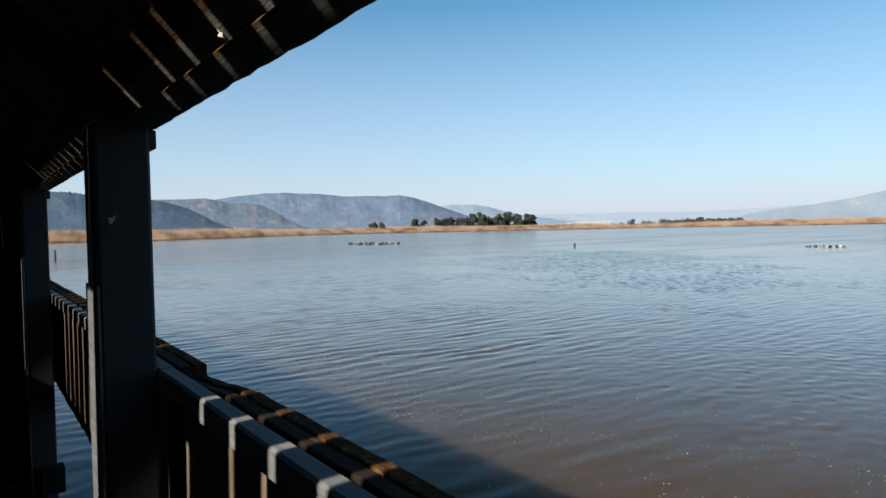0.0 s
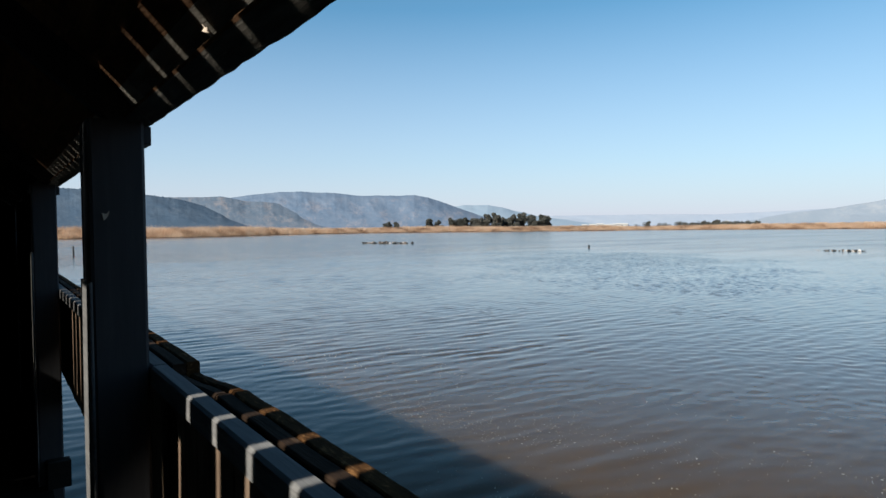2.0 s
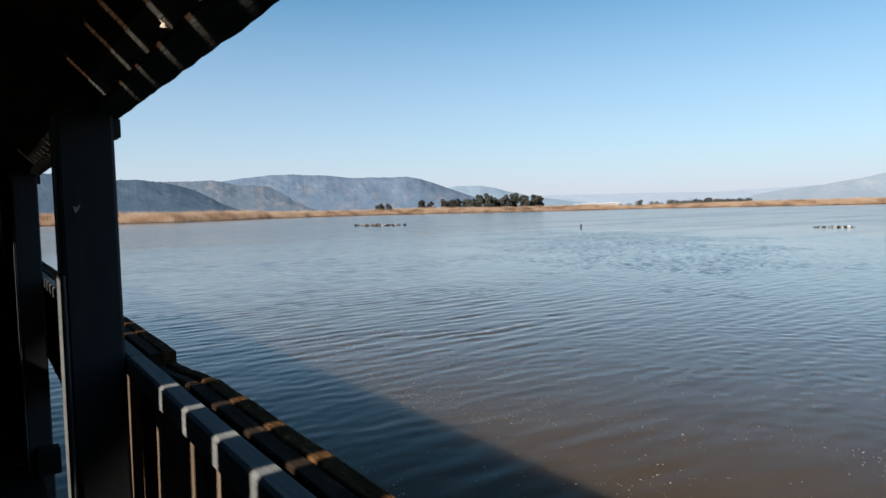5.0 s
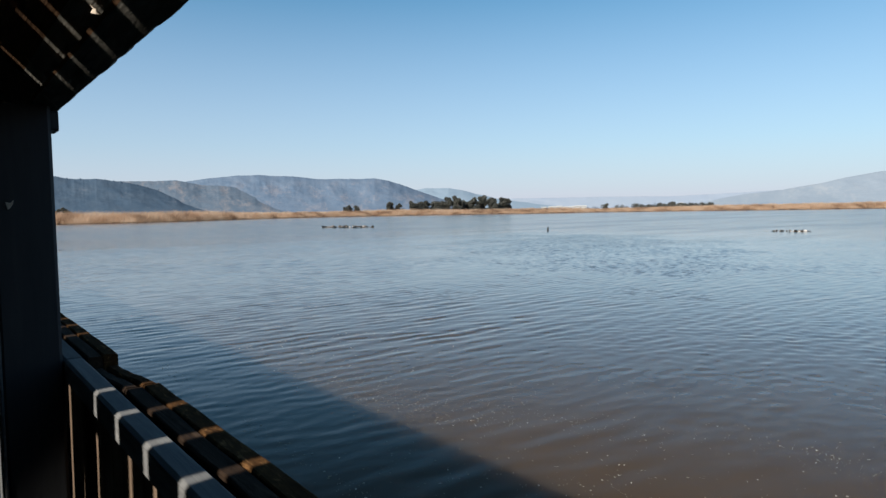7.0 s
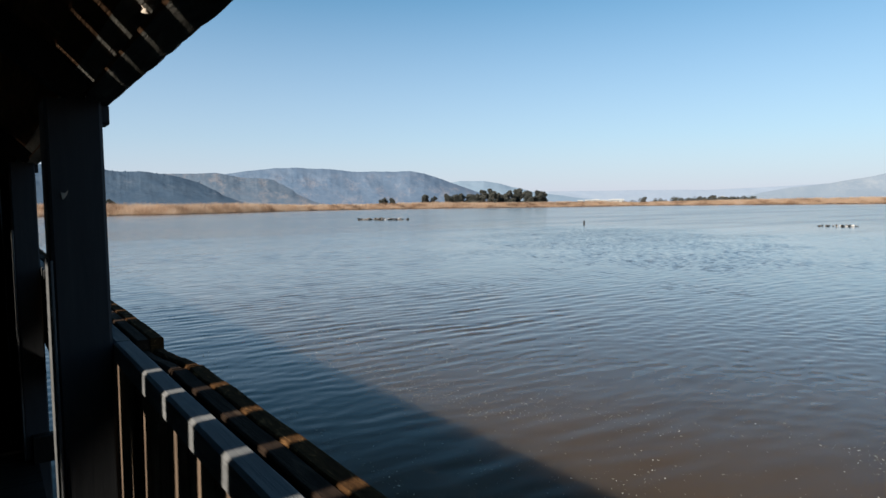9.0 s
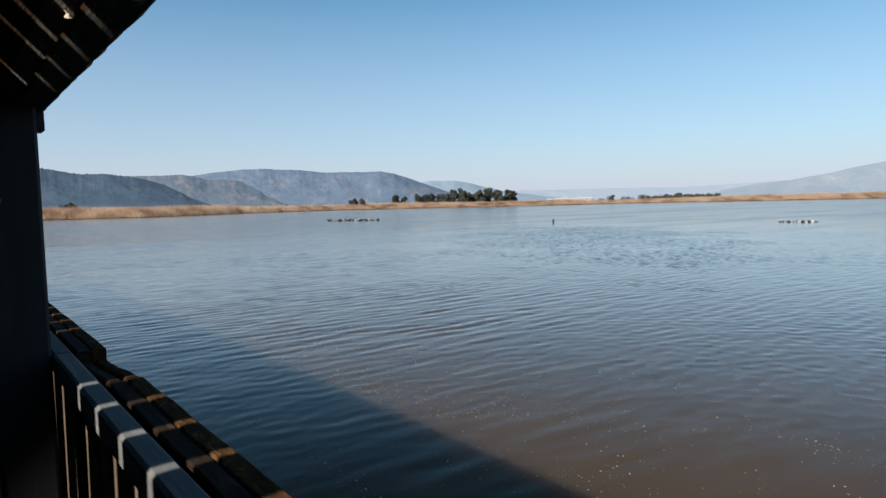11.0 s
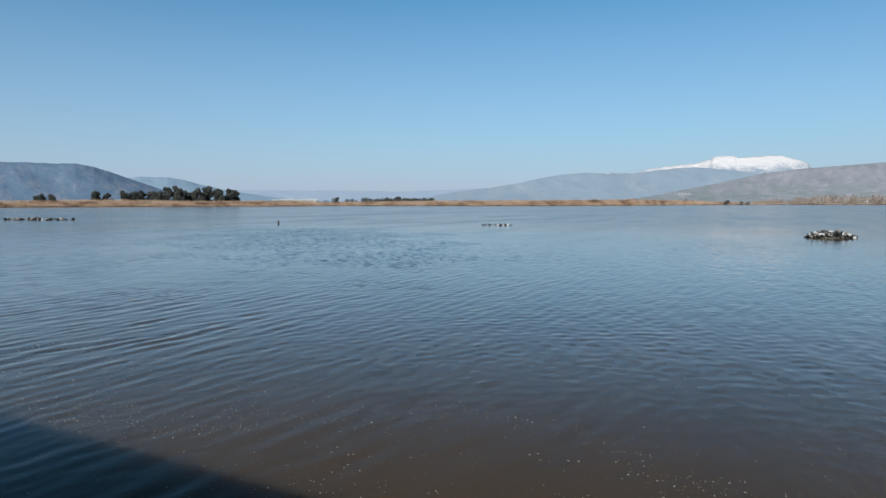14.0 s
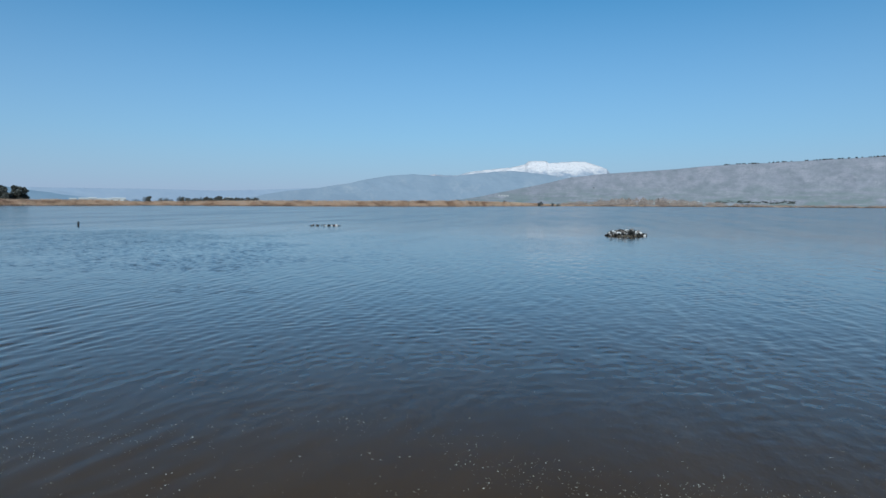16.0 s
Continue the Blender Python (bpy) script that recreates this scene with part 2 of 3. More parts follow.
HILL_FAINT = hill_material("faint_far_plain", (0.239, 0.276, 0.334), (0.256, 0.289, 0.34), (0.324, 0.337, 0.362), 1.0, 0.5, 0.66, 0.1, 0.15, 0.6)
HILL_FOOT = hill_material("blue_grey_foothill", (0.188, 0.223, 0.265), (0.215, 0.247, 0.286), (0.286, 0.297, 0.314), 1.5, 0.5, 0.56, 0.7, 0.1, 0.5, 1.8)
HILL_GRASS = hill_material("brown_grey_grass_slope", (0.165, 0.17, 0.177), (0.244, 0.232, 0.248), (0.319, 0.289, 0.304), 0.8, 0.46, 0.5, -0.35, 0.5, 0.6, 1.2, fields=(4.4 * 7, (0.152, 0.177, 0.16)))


def snow_material():
    n = Nodes("snow_on_rock")
    p = n.coords()
    z = n.add("SeparateXYZ", Vector=p).outputs["Z"]
    line = n.math("ADD", n.math("MULTIPLY", z, 0.01), n.math("MULTIPLY", n.noise(p, 0.014, 7.0, 0.72, 0.8), 1.9))
    col = n.ramp(n.math("MULTIPLY_ADD", line, 0.5, -1.04), (0.36, (0.21, 0.235, 0.28)), (0.66, (0.5, 0.455, 0.445)))
    n.bump(n.noise(p, 0.02, 7.0, 0.65), 25.0)
    return n.done(col, 0.9, Specular_IOR_Level=0.0)


SNOW = snow_material()


# ---- mesh helpers ----
def mesh_of(name, verts, faces, material, smooth=False):
    me = bpy.data.meshes.new(name)
    me.from_pydata([tuple(v) for v in verts], [], faces)
    me.materials.append(material)
    if smooth:
        me.polygons.foreach_set("use_smooth", [True] * len(me.polygons))
    me.update()
    return me


def part(name, me, parent=None, m=None, label=""):
    ob = new(name, me)
    if parent:
        ob.parent = parent
    if m is not None:
        ob.matrix_basis = m
    return tagged(ob, label)


def empty(name, m=None, **tags):
    ob = new(name)
    if m is not None:
        ob.matrix_basis = m
    return tagged(ob, **tags)


def bar(x0, x1, y0, y1, z0, z1, ch=0.004, wob=0.0, seed=0, cuts=1, axis=1):
    """Vertices and faces of a sawn bar along an axis (0 x, 1 y, 2 z), chamfered along its edges, slightly uneven when wob is set."""
    r = random.Random(seed)
    lo, hi = (x0, y0, z0), (x1, y1, z1)
    a, b = [i for i in range(3) if i != axis]
    ring = [(lo[a] + ch, lo[b]), (hi[a] - ch, lo[b]), (hi[a], lo[b] + ch), (hi[a], hi[b] - ch), (hi[a] - ch, hi[b]), (lo[a] + ch, hi[b]), (lo[a], hi[b] - ch), (lo[a], lo[b] + ch)]
    verts, faces = [], []
    for k in range(cuts + 1):
        s = lo[axis] + (hi[axis] - lo[axis]) * k / cuts
        da, db = r.uniform(-wob, wob), r.uniform(-wob, wob)
        for u, v in ring:
            co = [0.0, 0.0, 0.0]
            co[axis], co[a], co[b] = s, u + da + r.uniform(-wob, wob) * 0.5, v + db + r.uniform(-wob, wob) * 0.5
            verts.append(co)
    for k in range(cuts):
        for j in range(8):
            q = [k * 8 + j, k * 8 + (j + 1) % 8, (k + 1) * 8 + (j + 1) % 8, (k + 1) * 8 + j]
            faces.append(q)
    faces.append(list(range(7, -1, -1)))
    faces.append([cuts * 8 + j for j in range(8)])
    return verts, faces


def bar_mesh(name, material, *a, **k):
    v, f = bar(*a, **k)
    me = mesh_of(name, v, f, material)
    bm = bmesh.new()
    bm.from_mesh(me)
    bmesh.ops.recalc_face_normals(bm, faces=bm.faces)
    bm.to_mesh(me)
    bm.free()
    return me


def polar(az, d, z=0.0):
    """A place by its bearing (degrees to the left of +y) and distance."""
    return Vector((-d * math.sin(radians(az)), d * math.cos(radians(az)), z))


def along(table, x):
    """Linear interpolation in a table of pairs with falling first values."""
    return float(np.interp(-x, [-a for a, _ in table], [b for _, b in table]))


# ---- water and land ----
SHORE = [(180, 45), (120, 60), (70, 130), (30, 225), (-5, 240), (-13, 238), (-18, 270), (-23, 315), (-29, 362), (-36, 380), (-43, 392), (-48, 405), (-55, 450), (-65, 455), (-71, 470), (-79, 540), (-86, 690), (-93, 860), (-100, 980), (-113, 1050), (-130, 800), (-150, 200), (-180, 45)]


def shore(az):
    return along(SHORE, az) * (1 + 0.012 * noise.noise((az * 0.9, 3.1, 0)) + 0.006 * noise.noise((az * 4.0, 7.7, 0)))


def sheet_ring(name, material, rings, steps, height):
    """A sheet of land round the lake, from the shore out to the far plain."""
    verts, faces = [], []
    for i in range(steps + 1):
        az = 180 - 360 * i / steps
        s = shore(az)
        for k in range(rings):
            u = k / (rings - 1)
            d = s + (4700 - s) * u**2.2
            verts.append(polar(az, d, height(az, d - s)))
    for i in range(steps):
        for k in range(rings - 1):
            a = i * rings + k
            faces.append([a, a + 1, a + rings + 1, a + rings])
    return new(name, mesh_of(name, verts, faces, material, True))


def grid_mesh(name, xs, ys, z, material):
    """A smooth sheet over the lines xs and ys with heights z[y, x]."""
    nx, ny = len(xs), len(ys)
    co = np.stack([np.broadcast_to(xs, (ny, nx)), np.broadcast_to(ys[:, None], (ny, nx)), z], -1).astype(np.float32)
    a = (np.arange(ny - 1)[:, None] * nx + np.arange(nx - 1)).ravel()
    quads = np.stack([a, a + 1, a + nx + 1, a + nx], -1).astype(np.int32)
    me = bpy.data.meshes.new(name)
    me.vertices.add(nx * ny)
    me.vertices.foreach_set("co", co.ravel())
    me.loops.add(quads.size)
    me.loops.foreach_set("vertex_index", quads.ravel())
    me.polygons.add(len(quads))
    me.polygons.foreach_set("loop_start", np.arange(0, quads.size, 4, dtype=np.int32))
    me.polygons.foreach_set("use_smooth", np.ones(len(quads), dtype=bool))
    me.update(calc_edges=True)
    me.materials.append(material)
    return me


def steps(*spans):
    """Lines from spans of (start, end, spacing), the last end included."""
    out = [np.arange(a, b - 1e-6, d) for a, b, d in spans]
    return np.concatenate([*out, [spans[-1][1]]])


def waves(r, x, y, count, heading, spread, short, long, slope):
    """A field of short-crested ripples: many sine waves of near headings and random lengths, with a given mean slope."""
    out = np.zeros_like(x)
    for _ in range(count):
        a = radians(r.gauss(heading, spread))
        k = math.tau / math.exp(r.uniform(math.log(short), math.log(long)))
        out += slope * math.sqrt(2 / count) / k * np.sin(k * (x * math.cos(a) + y * math.sin(a)) + r.uniform(0, math.tau))
    return out


def soft_step(v, a, b):
    u = np.clip((v - a) / (b - a), 0, 1)
    return u * u * (3 - 2 * u)


def lake():
    r = random.Random(19)
    xs = steps((-1500, -60, 120), (-60, 0, 6), (0, 14, 0.07), (14, 60, 0.1), (60, 120, 4), (120, 1500, 120))
    ys = steps((-1500, -60, 120), (-60, -24, 3), (-24, -8, 0.13), (-8, 18, 0.07), (18, 60, 0.1), (60, 120, 4), (120, 1500, 120))
    x, y = np.meshgrid(xs, ys)
    inside = soft_step(x, 0.0, 0.6) * (1 - soft_step(x, 48, 59)) * soft_step(y, -23, -16) * (1 - soft_step(y, 48, 59))
    near = (1 - soft_step(x, 10, 14)) * (1 - soft_step(y, 15, 19)) * soft_step(y, -8, -5)
    lull = 0.58 + 0.42 * np.tanh(1.6 * np.sin(0.21 * x + 0.35 * y + 1.0) + 1.3 * np.sin(0.43 * x - 0.19 * y + 0.4) + 1.1 * np.sin(0.09 * x + 0.6 * y))
    east = soft_step(x - 0.75 * y, -2, 14)
    z = waves(r, x, y, 44, 86, 10, 0.36, 0.74, 0.048) * lull * (0.72 + 0.62 * np.exp(-(np.hypot(x - 7.2, y - 6.6) / 3.6) ** 2)) * (1 - 0.5 * east)
    z += waves(r, x, y, 40, 84, 16, 0.26, 0.45, 0.03)
    z += waves(r, x, y, 60, 45, 42, 0.24, 0.48, 0.034) * (1.2 - 0.5 * lull) * east
    z += waves(r, x, y, 30, 85, 40, 0.7, 1.6, 0.008)
    z += near * waves(r, x, y, 34, 82, 26, 0.18, 0.32, 0.022)
    # The breeze: one long ruffled patch.
    u, v = ((x - 35.4) + (y - 28.3)) * 0.7071 / 23, ((x - 35.4) - (y - 28.3)) * 0.7071 / 10
    edge = np.hypot(u, v) + 0.16 * np.sin(0.5 * x + 0.3 * y) + 0.14 * np.sin(0.9 * y - 0.4 * x + 2) + 0.12 * np.sin(1.3 * x + 1)
    z += (1 - soft_step(edge, 0.55, 1.25)) * waves(r, x, y, 80, 60, 50, 0.22, 0.36, 0.115)
    calm = 0.42 + 0.72 * soft_step(np.hypot(x, y), 4, 15)
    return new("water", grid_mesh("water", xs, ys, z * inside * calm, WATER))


tagged(lake(), "murky brown lake water with low ripples reflecting a blue sky", "lake", kind="structure")
land = sheet_ring("ground", GROUND, 26, 720, lambda az, d: min(0.5, d * 0.05) - 0.15 + 0.6 * min(1, d / 300) * (0.5 + noise.noise((az * 0.3, d * 0.01, 0))))
tagged(land, "dry tan winter grassland behind the lake shore", "ground", kind="structure")


# ---- far hills ----
def ridge(name, label, material, crest, near, far, step=0.1, rows=30, rough=0.05, seed=1.0, fall=1.15, woods=0.0):
    """A range of hills: the skyline by bearing and elevation, with spurs and gullies down its near face and a short back slope."""
    a0, a1 = crest[0][0], crest[-1][0]
    n = int((a0 - a1) / step)
    verts, faces = [], []
    for i in range(n + 1):
        az = a0 - (a0 - a1) * i / n
        el = along(crest, az) + rough * (noise.fractal((az * 0.9, seed, 0), 1.0, 2.0, 5) * 0.8)
        top = 2.6 + far * math.tan(radians(max(el, 0.02)))
        fringe = far * radians(woods * max(0.0, noise.noise((az * 7.0, seed, 3.0)) + 0.5 * noise.noise((az * 17.0, seed, 5.0))))
        for k in range(rows + 4):
            u = min(k / rows, 1.0)
            if k <= rows:
                d = near + (far - near) * u
                gully = noise.ridged_multi_fractal((az * 0.35 - 1.2 * u, u * 1.3, seed), 0.9, 2.1, 5, 1.0, 2.0) - 1.0
                z = top * (u**fall) * (1 + 0.1 * gully * (1 - u) ** 0.7 * min(1, u * 4))
                z = min(z, (top - 2.6) * d / far * (0.86 + 0.14 * u) + 2.6) if u < 1 else top + fringe
            else:
                d, z = far + (k - rows) * 60, top * (1 - 0.12 * (k - rows))
            verts.append(polar(az, d, max(z, -1)))
    w = rows + 4
    for i in range(n):
        for k in range(w - 1):
            a = i * w + k
            faces.append([a, a + 1, a + w + 1, a + w])
    me = mesh_of(name, verts, faces, material, True)
    uv = me.uv_layers.new(name="bearing")
    co = np.array([v[:] for v in verts])
    bear = np.degrees(np.stack([np.arctan2(co[:, 0], co[:, 1]), np.arctan2(co[:, 2], np.hypot(co[:, 0], co[:, 1]))], -1)) + seed * 7
    loops = np.zeros(len(me.loops), dtype=np.int32)
    me.loops.foreach_get("vertex_index", loops)
    uv.data.foreach_set("uv", bear[loops].astype(np.float32).ravel())
    return tagged(new(name, me), label, "hills", kind="structure")


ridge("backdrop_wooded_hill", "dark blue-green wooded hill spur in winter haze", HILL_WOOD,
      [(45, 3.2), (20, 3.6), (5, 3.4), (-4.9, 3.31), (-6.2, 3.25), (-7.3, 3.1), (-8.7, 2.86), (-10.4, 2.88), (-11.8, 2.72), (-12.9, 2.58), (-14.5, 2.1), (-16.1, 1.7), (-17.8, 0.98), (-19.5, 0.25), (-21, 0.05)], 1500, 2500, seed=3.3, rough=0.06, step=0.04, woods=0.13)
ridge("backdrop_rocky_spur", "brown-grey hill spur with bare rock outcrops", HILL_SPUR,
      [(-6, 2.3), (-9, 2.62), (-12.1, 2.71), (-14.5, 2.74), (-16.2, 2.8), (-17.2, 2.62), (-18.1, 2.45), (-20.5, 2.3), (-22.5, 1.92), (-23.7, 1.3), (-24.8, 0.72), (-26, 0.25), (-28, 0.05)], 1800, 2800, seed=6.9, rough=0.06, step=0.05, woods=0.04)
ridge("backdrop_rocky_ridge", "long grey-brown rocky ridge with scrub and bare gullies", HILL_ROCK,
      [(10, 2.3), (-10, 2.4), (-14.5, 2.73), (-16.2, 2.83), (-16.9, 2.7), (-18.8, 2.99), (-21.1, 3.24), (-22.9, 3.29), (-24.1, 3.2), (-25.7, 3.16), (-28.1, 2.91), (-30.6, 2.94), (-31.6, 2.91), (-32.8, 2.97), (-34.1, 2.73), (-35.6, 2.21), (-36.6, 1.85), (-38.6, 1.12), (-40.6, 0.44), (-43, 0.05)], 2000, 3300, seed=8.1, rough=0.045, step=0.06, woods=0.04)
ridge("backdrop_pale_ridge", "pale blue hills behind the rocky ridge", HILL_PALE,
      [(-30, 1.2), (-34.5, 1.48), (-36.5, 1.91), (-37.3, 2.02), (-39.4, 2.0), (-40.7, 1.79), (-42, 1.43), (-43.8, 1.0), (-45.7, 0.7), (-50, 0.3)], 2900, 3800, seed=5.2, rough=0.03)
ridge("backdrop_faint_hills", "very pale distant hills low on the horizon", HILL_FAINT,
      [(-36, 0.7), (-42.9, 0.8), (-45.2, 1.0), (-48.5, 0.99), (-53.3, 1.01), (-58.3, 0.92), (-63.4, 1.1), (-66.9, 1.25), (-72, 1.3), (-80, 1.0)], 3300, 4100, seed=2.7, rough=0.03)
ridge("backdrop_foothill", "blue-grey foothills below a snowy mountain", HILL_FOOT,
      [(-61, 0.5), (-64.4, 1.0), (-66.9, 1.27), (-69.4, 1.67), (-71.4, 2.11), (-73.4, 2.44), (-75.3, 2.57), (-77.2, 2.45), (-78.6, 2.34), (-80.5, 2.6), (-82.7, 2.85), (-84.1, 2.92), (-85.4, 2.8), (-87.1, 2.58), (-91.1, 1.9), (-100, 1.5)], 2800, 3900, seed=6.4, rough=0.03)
ridge("backdrop_snow_mountain", "snow-covered mountain above blue foothills", SNOW,
      [(-73, 1.4), (-76, 2.35), (-77.2, 2.56), (-78.4, 2.5), (-79.3, 2.5), (-80.5, 2.84), (-81.9, 3.0), (-84.1, 3.22), (-85.3, 3.52), (-85.55, 3.74), (-87.1, 3.76), (-87.4, 3.58), (-89.0, 3.7), (-90.4, 3.66), (-91.2, 3.42), (-92.3, 3.08), (-92.7, 2.62), (-95, 2.2), (-98, 1.5)], 4000, 4550, seed=9.6, rough=0.07, step=0.05)
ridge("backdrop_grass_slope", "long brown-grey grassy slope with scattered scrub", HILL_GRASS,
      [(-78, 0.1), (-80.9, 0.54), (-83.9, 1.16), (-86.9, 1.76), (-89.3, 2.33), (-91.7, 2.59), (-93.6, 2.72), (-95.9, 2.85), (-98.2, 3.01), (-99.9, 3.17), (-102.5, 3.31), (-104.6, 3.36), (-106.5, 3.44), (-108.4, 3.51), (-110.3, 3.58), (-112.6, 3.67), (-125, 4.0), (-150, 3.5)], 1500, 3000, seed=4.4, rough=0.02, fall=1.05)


# ---- reeds, scrub and trees round the lake ----
REED_HEIGHT = [(40, 4.0), (-5, 4.1), (-13, 3.7), (-18, 3.9), (-22.5, 3.1), (-28, 3.0), (-35, 3.7), (-42, 3.1), (-47, 3.4), (-50, 3.3), (-52.3, 2.3), (-55, 2.8), (-65, 3.9), (-71, 4.1), (-79, 5.0), (-84, 4.4), (-86.5, 3.0), (-88.5, 1.6), (-93, 1.2), (-113, 1.2)]


def blades(r, verts, faces, at, high, wide, count):
    """One tuft: a fan of bent, tapering leaves."""
    for _ in range(count):
        a, lean = r.uniform(0, math.tau), r.uniform(0.0, 0.4)
        h, w = high * r.uniform(0.72, 1.06), wide * r.uniform(0.6, 1.2)
        p = at + Vector((r.gauss(0, 1.3), r.gauss(0, 1.0), 0))
        side = Vector((math.cos(a), math.sin(a), 0)) * w
        tip = Vector((math.sin(a), -math.cos(a), 0)) * lean * h
        b = len(verts)
        verts += [p - side * 0.7, p + side * 0.7, p + side + tip * 0.35 + Vector((0, 0, h * 0.6)), p - side + tip * 0.35 + Vector((0, 0, h * 0.6)), p + tip + Vector((0, 0, h))]
        faces += [[b, b + 1, b + 2, b + 3], [b + 3, b + 2, b + 4]]


def reed_bed():
    r = random.Random(11)
    verts, faces = [], []
    az = 12.0
    while az > -113:
        d0 = shore(az)
        h = along(REED_HEIGHT, az) * (1 + 0.14 * noise.noise((az * 1.7, 1.0, 0)) + 0.12 * noise.noise((az * 5.0, 4.0, 0)) + 0.08 * noise.noise((az * 14.0, 6.0, 0)))
        for row in range(6):
            d = d0 + row * 1.9 + r.uniform(-1.0, 1.0) - 0.6
            low = (0.42, 0.62, 0.8, 0.92, 1.0, 1.0)[row] * (1 + 0.16 * noise.noise((az * 6.0, row * 3.7, 2.0)))
            blades(r, verts, faces, polar(az + r.uniform(-0.06, 0.06), d, -0.15 + min(0.5, row * 0.1)), h * low, 0.046 * d0 / 300, 27)
        az -= 0.075 * (300 / d0) ** 0.5
    # Sparser tufts on the flats behind.
    for _ in range(3600):
        az = r.uniform(-95, 8)
        d = shore(az) + 12 + r.random() ** 1.5 * 220
        blades(r, verts, faces, polar(az, d, 0.1), along(REED_HEIGHT, az) * r.uniform(0.5, 0.85), 0.6, 5)
    return tagged(new("reed_bed", mesh_of("reed_bed", verts, faces, REED)), "dense belt of dry golden-brown reeds along the lake shore", "reeds", kind="stuff")


reed_bed()


def reed_stubble():
    """Dark wet stems and litter at the reeds' foot, thicker in places."""
    r = random.Random(12)
    verts, faces = [], []
    az = 12.0
    while az > -113:
        d0 = shore(az)
        thick = max(0.0, 0.5 + 1.1 * noise.noise((az * 0.6, 9.0, 0)) + 0.5 * noise.noise((az * 3.1, 5.0, 0)))
        h = (0.12 + 0.5 * min(1.0, thick)) * d0 / 330
        blades(r, verts, faces, polar(az, d0 - 2.2 + r.uniform(-0.5, 0.5), -0.15), h + 0.15, 0.09 * d0 / 300, 9)
        az -= 0.08 * (300 / d0) ** 0.5
    return tagged(new("reed_stubble", mesh_of("reed_stubble", verts, faces, REED_FOOT)), "dark wet reed stubble along the waterline", "reeds", kind="stuff")


reed_stubble()


def leaf_tufts(r, verts, faces, centre, radius, count, size):
    """Many small tilted leaf sprays in an uneven cloud."""
    for _ in range(count):
        v = Vector((r.gauss(0, 1), r.gauss(0, 1), r.gauss(0, 1))).normalized() * r.uniform(0.45, 1.0)
        p = Vector(centre) + Vector((v.x * radius[0], v.y * radius[1], v.z * radius[2]))
        q = Euler((r.uniform(0, 6.3), r.uniform(0, 6.3), r.uniform(0, 6.3))).to_matrix()
        s = size * r.uniform(0.5, 1.25)
        b = len(verts)
        verts += [p + q @ Vector(c) * s for c in ((-1, 0, 0), (-0.2, -0.6, 0.25), (1, 0.1, 0), (0.1, 0.65, 0.3))]
        faces += [[b, b + 1, b + 2], [b, b + 2, b + 3]]


def tube(verts, faces, points, radii, sides=7):
    b0 = len(verts)
    for k, (p, rad) in enumerate(zip(points, radii)):
        d = (Vector(points[min(k + 1, len(points) - 1)]) - Vector(points[max(k - 1, 0)])).normalized()
        e = d.orthogonal().normalized()
        f = d.cross(e)
        for j in range(sides):
            a = math.tau * j / sides
            verts.append(Vector(p) + (e * math.cos(a) + f * math.sin(a)) * rad)
    for k in range(len(points) - 1):
        for j in range(sides):
            a, c = b0 + k * sides + j, b0 + k * sides + (j + 1) % sides
            faces.append([a, c, c + sides, a + sides])


def tree(name, label, seed, high, wide, lobes, at, leaf=LEAF, group="", low=0.12):
    """A tree with a tapered trunk, limbs out to each lobe of the crown, and a crown of leaf sprays."""
    r = random.Random(seed)
    root = empty(name, pose(*at, 0, 0, r.uniform(0, 360)), label=label, category="tree", group=group)
    tv, tf, cv, cf = [], [], [], []
    bend = Vector((r.uniform(-0.06, 0.06), r.uniform(-0.06, 0.06), 0)) * high
    stem = [Vector((0, 0, -0.3)), bend * 0.3 + Vector((0, 0, high * 0.3)), bend + Vector((0, 0, high * 0.8))]
    tube(tv, tf, stem, (0.035 * high, 0.025 * high, 0.008 * high))
    for k in range(lobes):
        u = low + (0.97 - low) * (k + 0.5) / lobes
        a = r.uniform(0, math.tau)
        reach = wide * 0.5 * (1.0 - 0.75 * max(0, u - 0.45)) * r.uniform(0.35, 0.8)
        c = Vector((math.cos(a) * reach, math.sin(a) * reach, high * u * 0.93)) + bend * u
        tube(tv, tf, [stem[1] * min(1, u * 1.5), (stem[1] + c) * 0.5, c], (0.012 * high, 0.008 * high, 0.004 * high), 5)
        rad = wide * r.uniform(0.24, 0.34) * (1.15 - 0.45 * u)
        leaf_tufts(r, cv, cf, c, (rad, rad, rad * r.uniform(0.75, 1.1)), 190, 0.05 * high)
    part("trunk", mesh_of("trunk", tv, tf, BARK, True), root)
    part("crown", mesh_of("crown", cv, cf, leaf), root)
    return root


GROVE = [(-36.3, 9.3, 8), (-36.9, 9.0, 7), (-37.5, 9.6, 8), (-38.1, 9.2, 8), (-38.7, 9.4, 7), (-39.3, 12.4, 8), (-39.95, 13.6, 7), (-40.2, 11.2, 7), (-40.7, 9.6, 7), (-41.2, 9.0, 7), (-41.7, 11.0, 8), (-42.3, 12.2, 8), (-42.65, 13.0, 8), (-43.2, 11.4, 8), (-43.7, 10.6, 8), (-44.2, 11.4, 8), (-44.65, 10.9, 7), (-36.6, 8.0, 9), (-38.4, 8.4, 9), (-41.0, 8.6, 9), (-43.4, 9.0, 9)]
for i, (az, high, wide) in enumerate(GROVE):
    tree("eucalyptus_tree", "dusty dark-green eucalyptus standing in a grove behind reeds", 40 + i, high * 1.05, wide * 0.98, 12, polar(az, 470 + (i * 7) % 23, 0.2), group="grove behind the reeds", low=0.08)
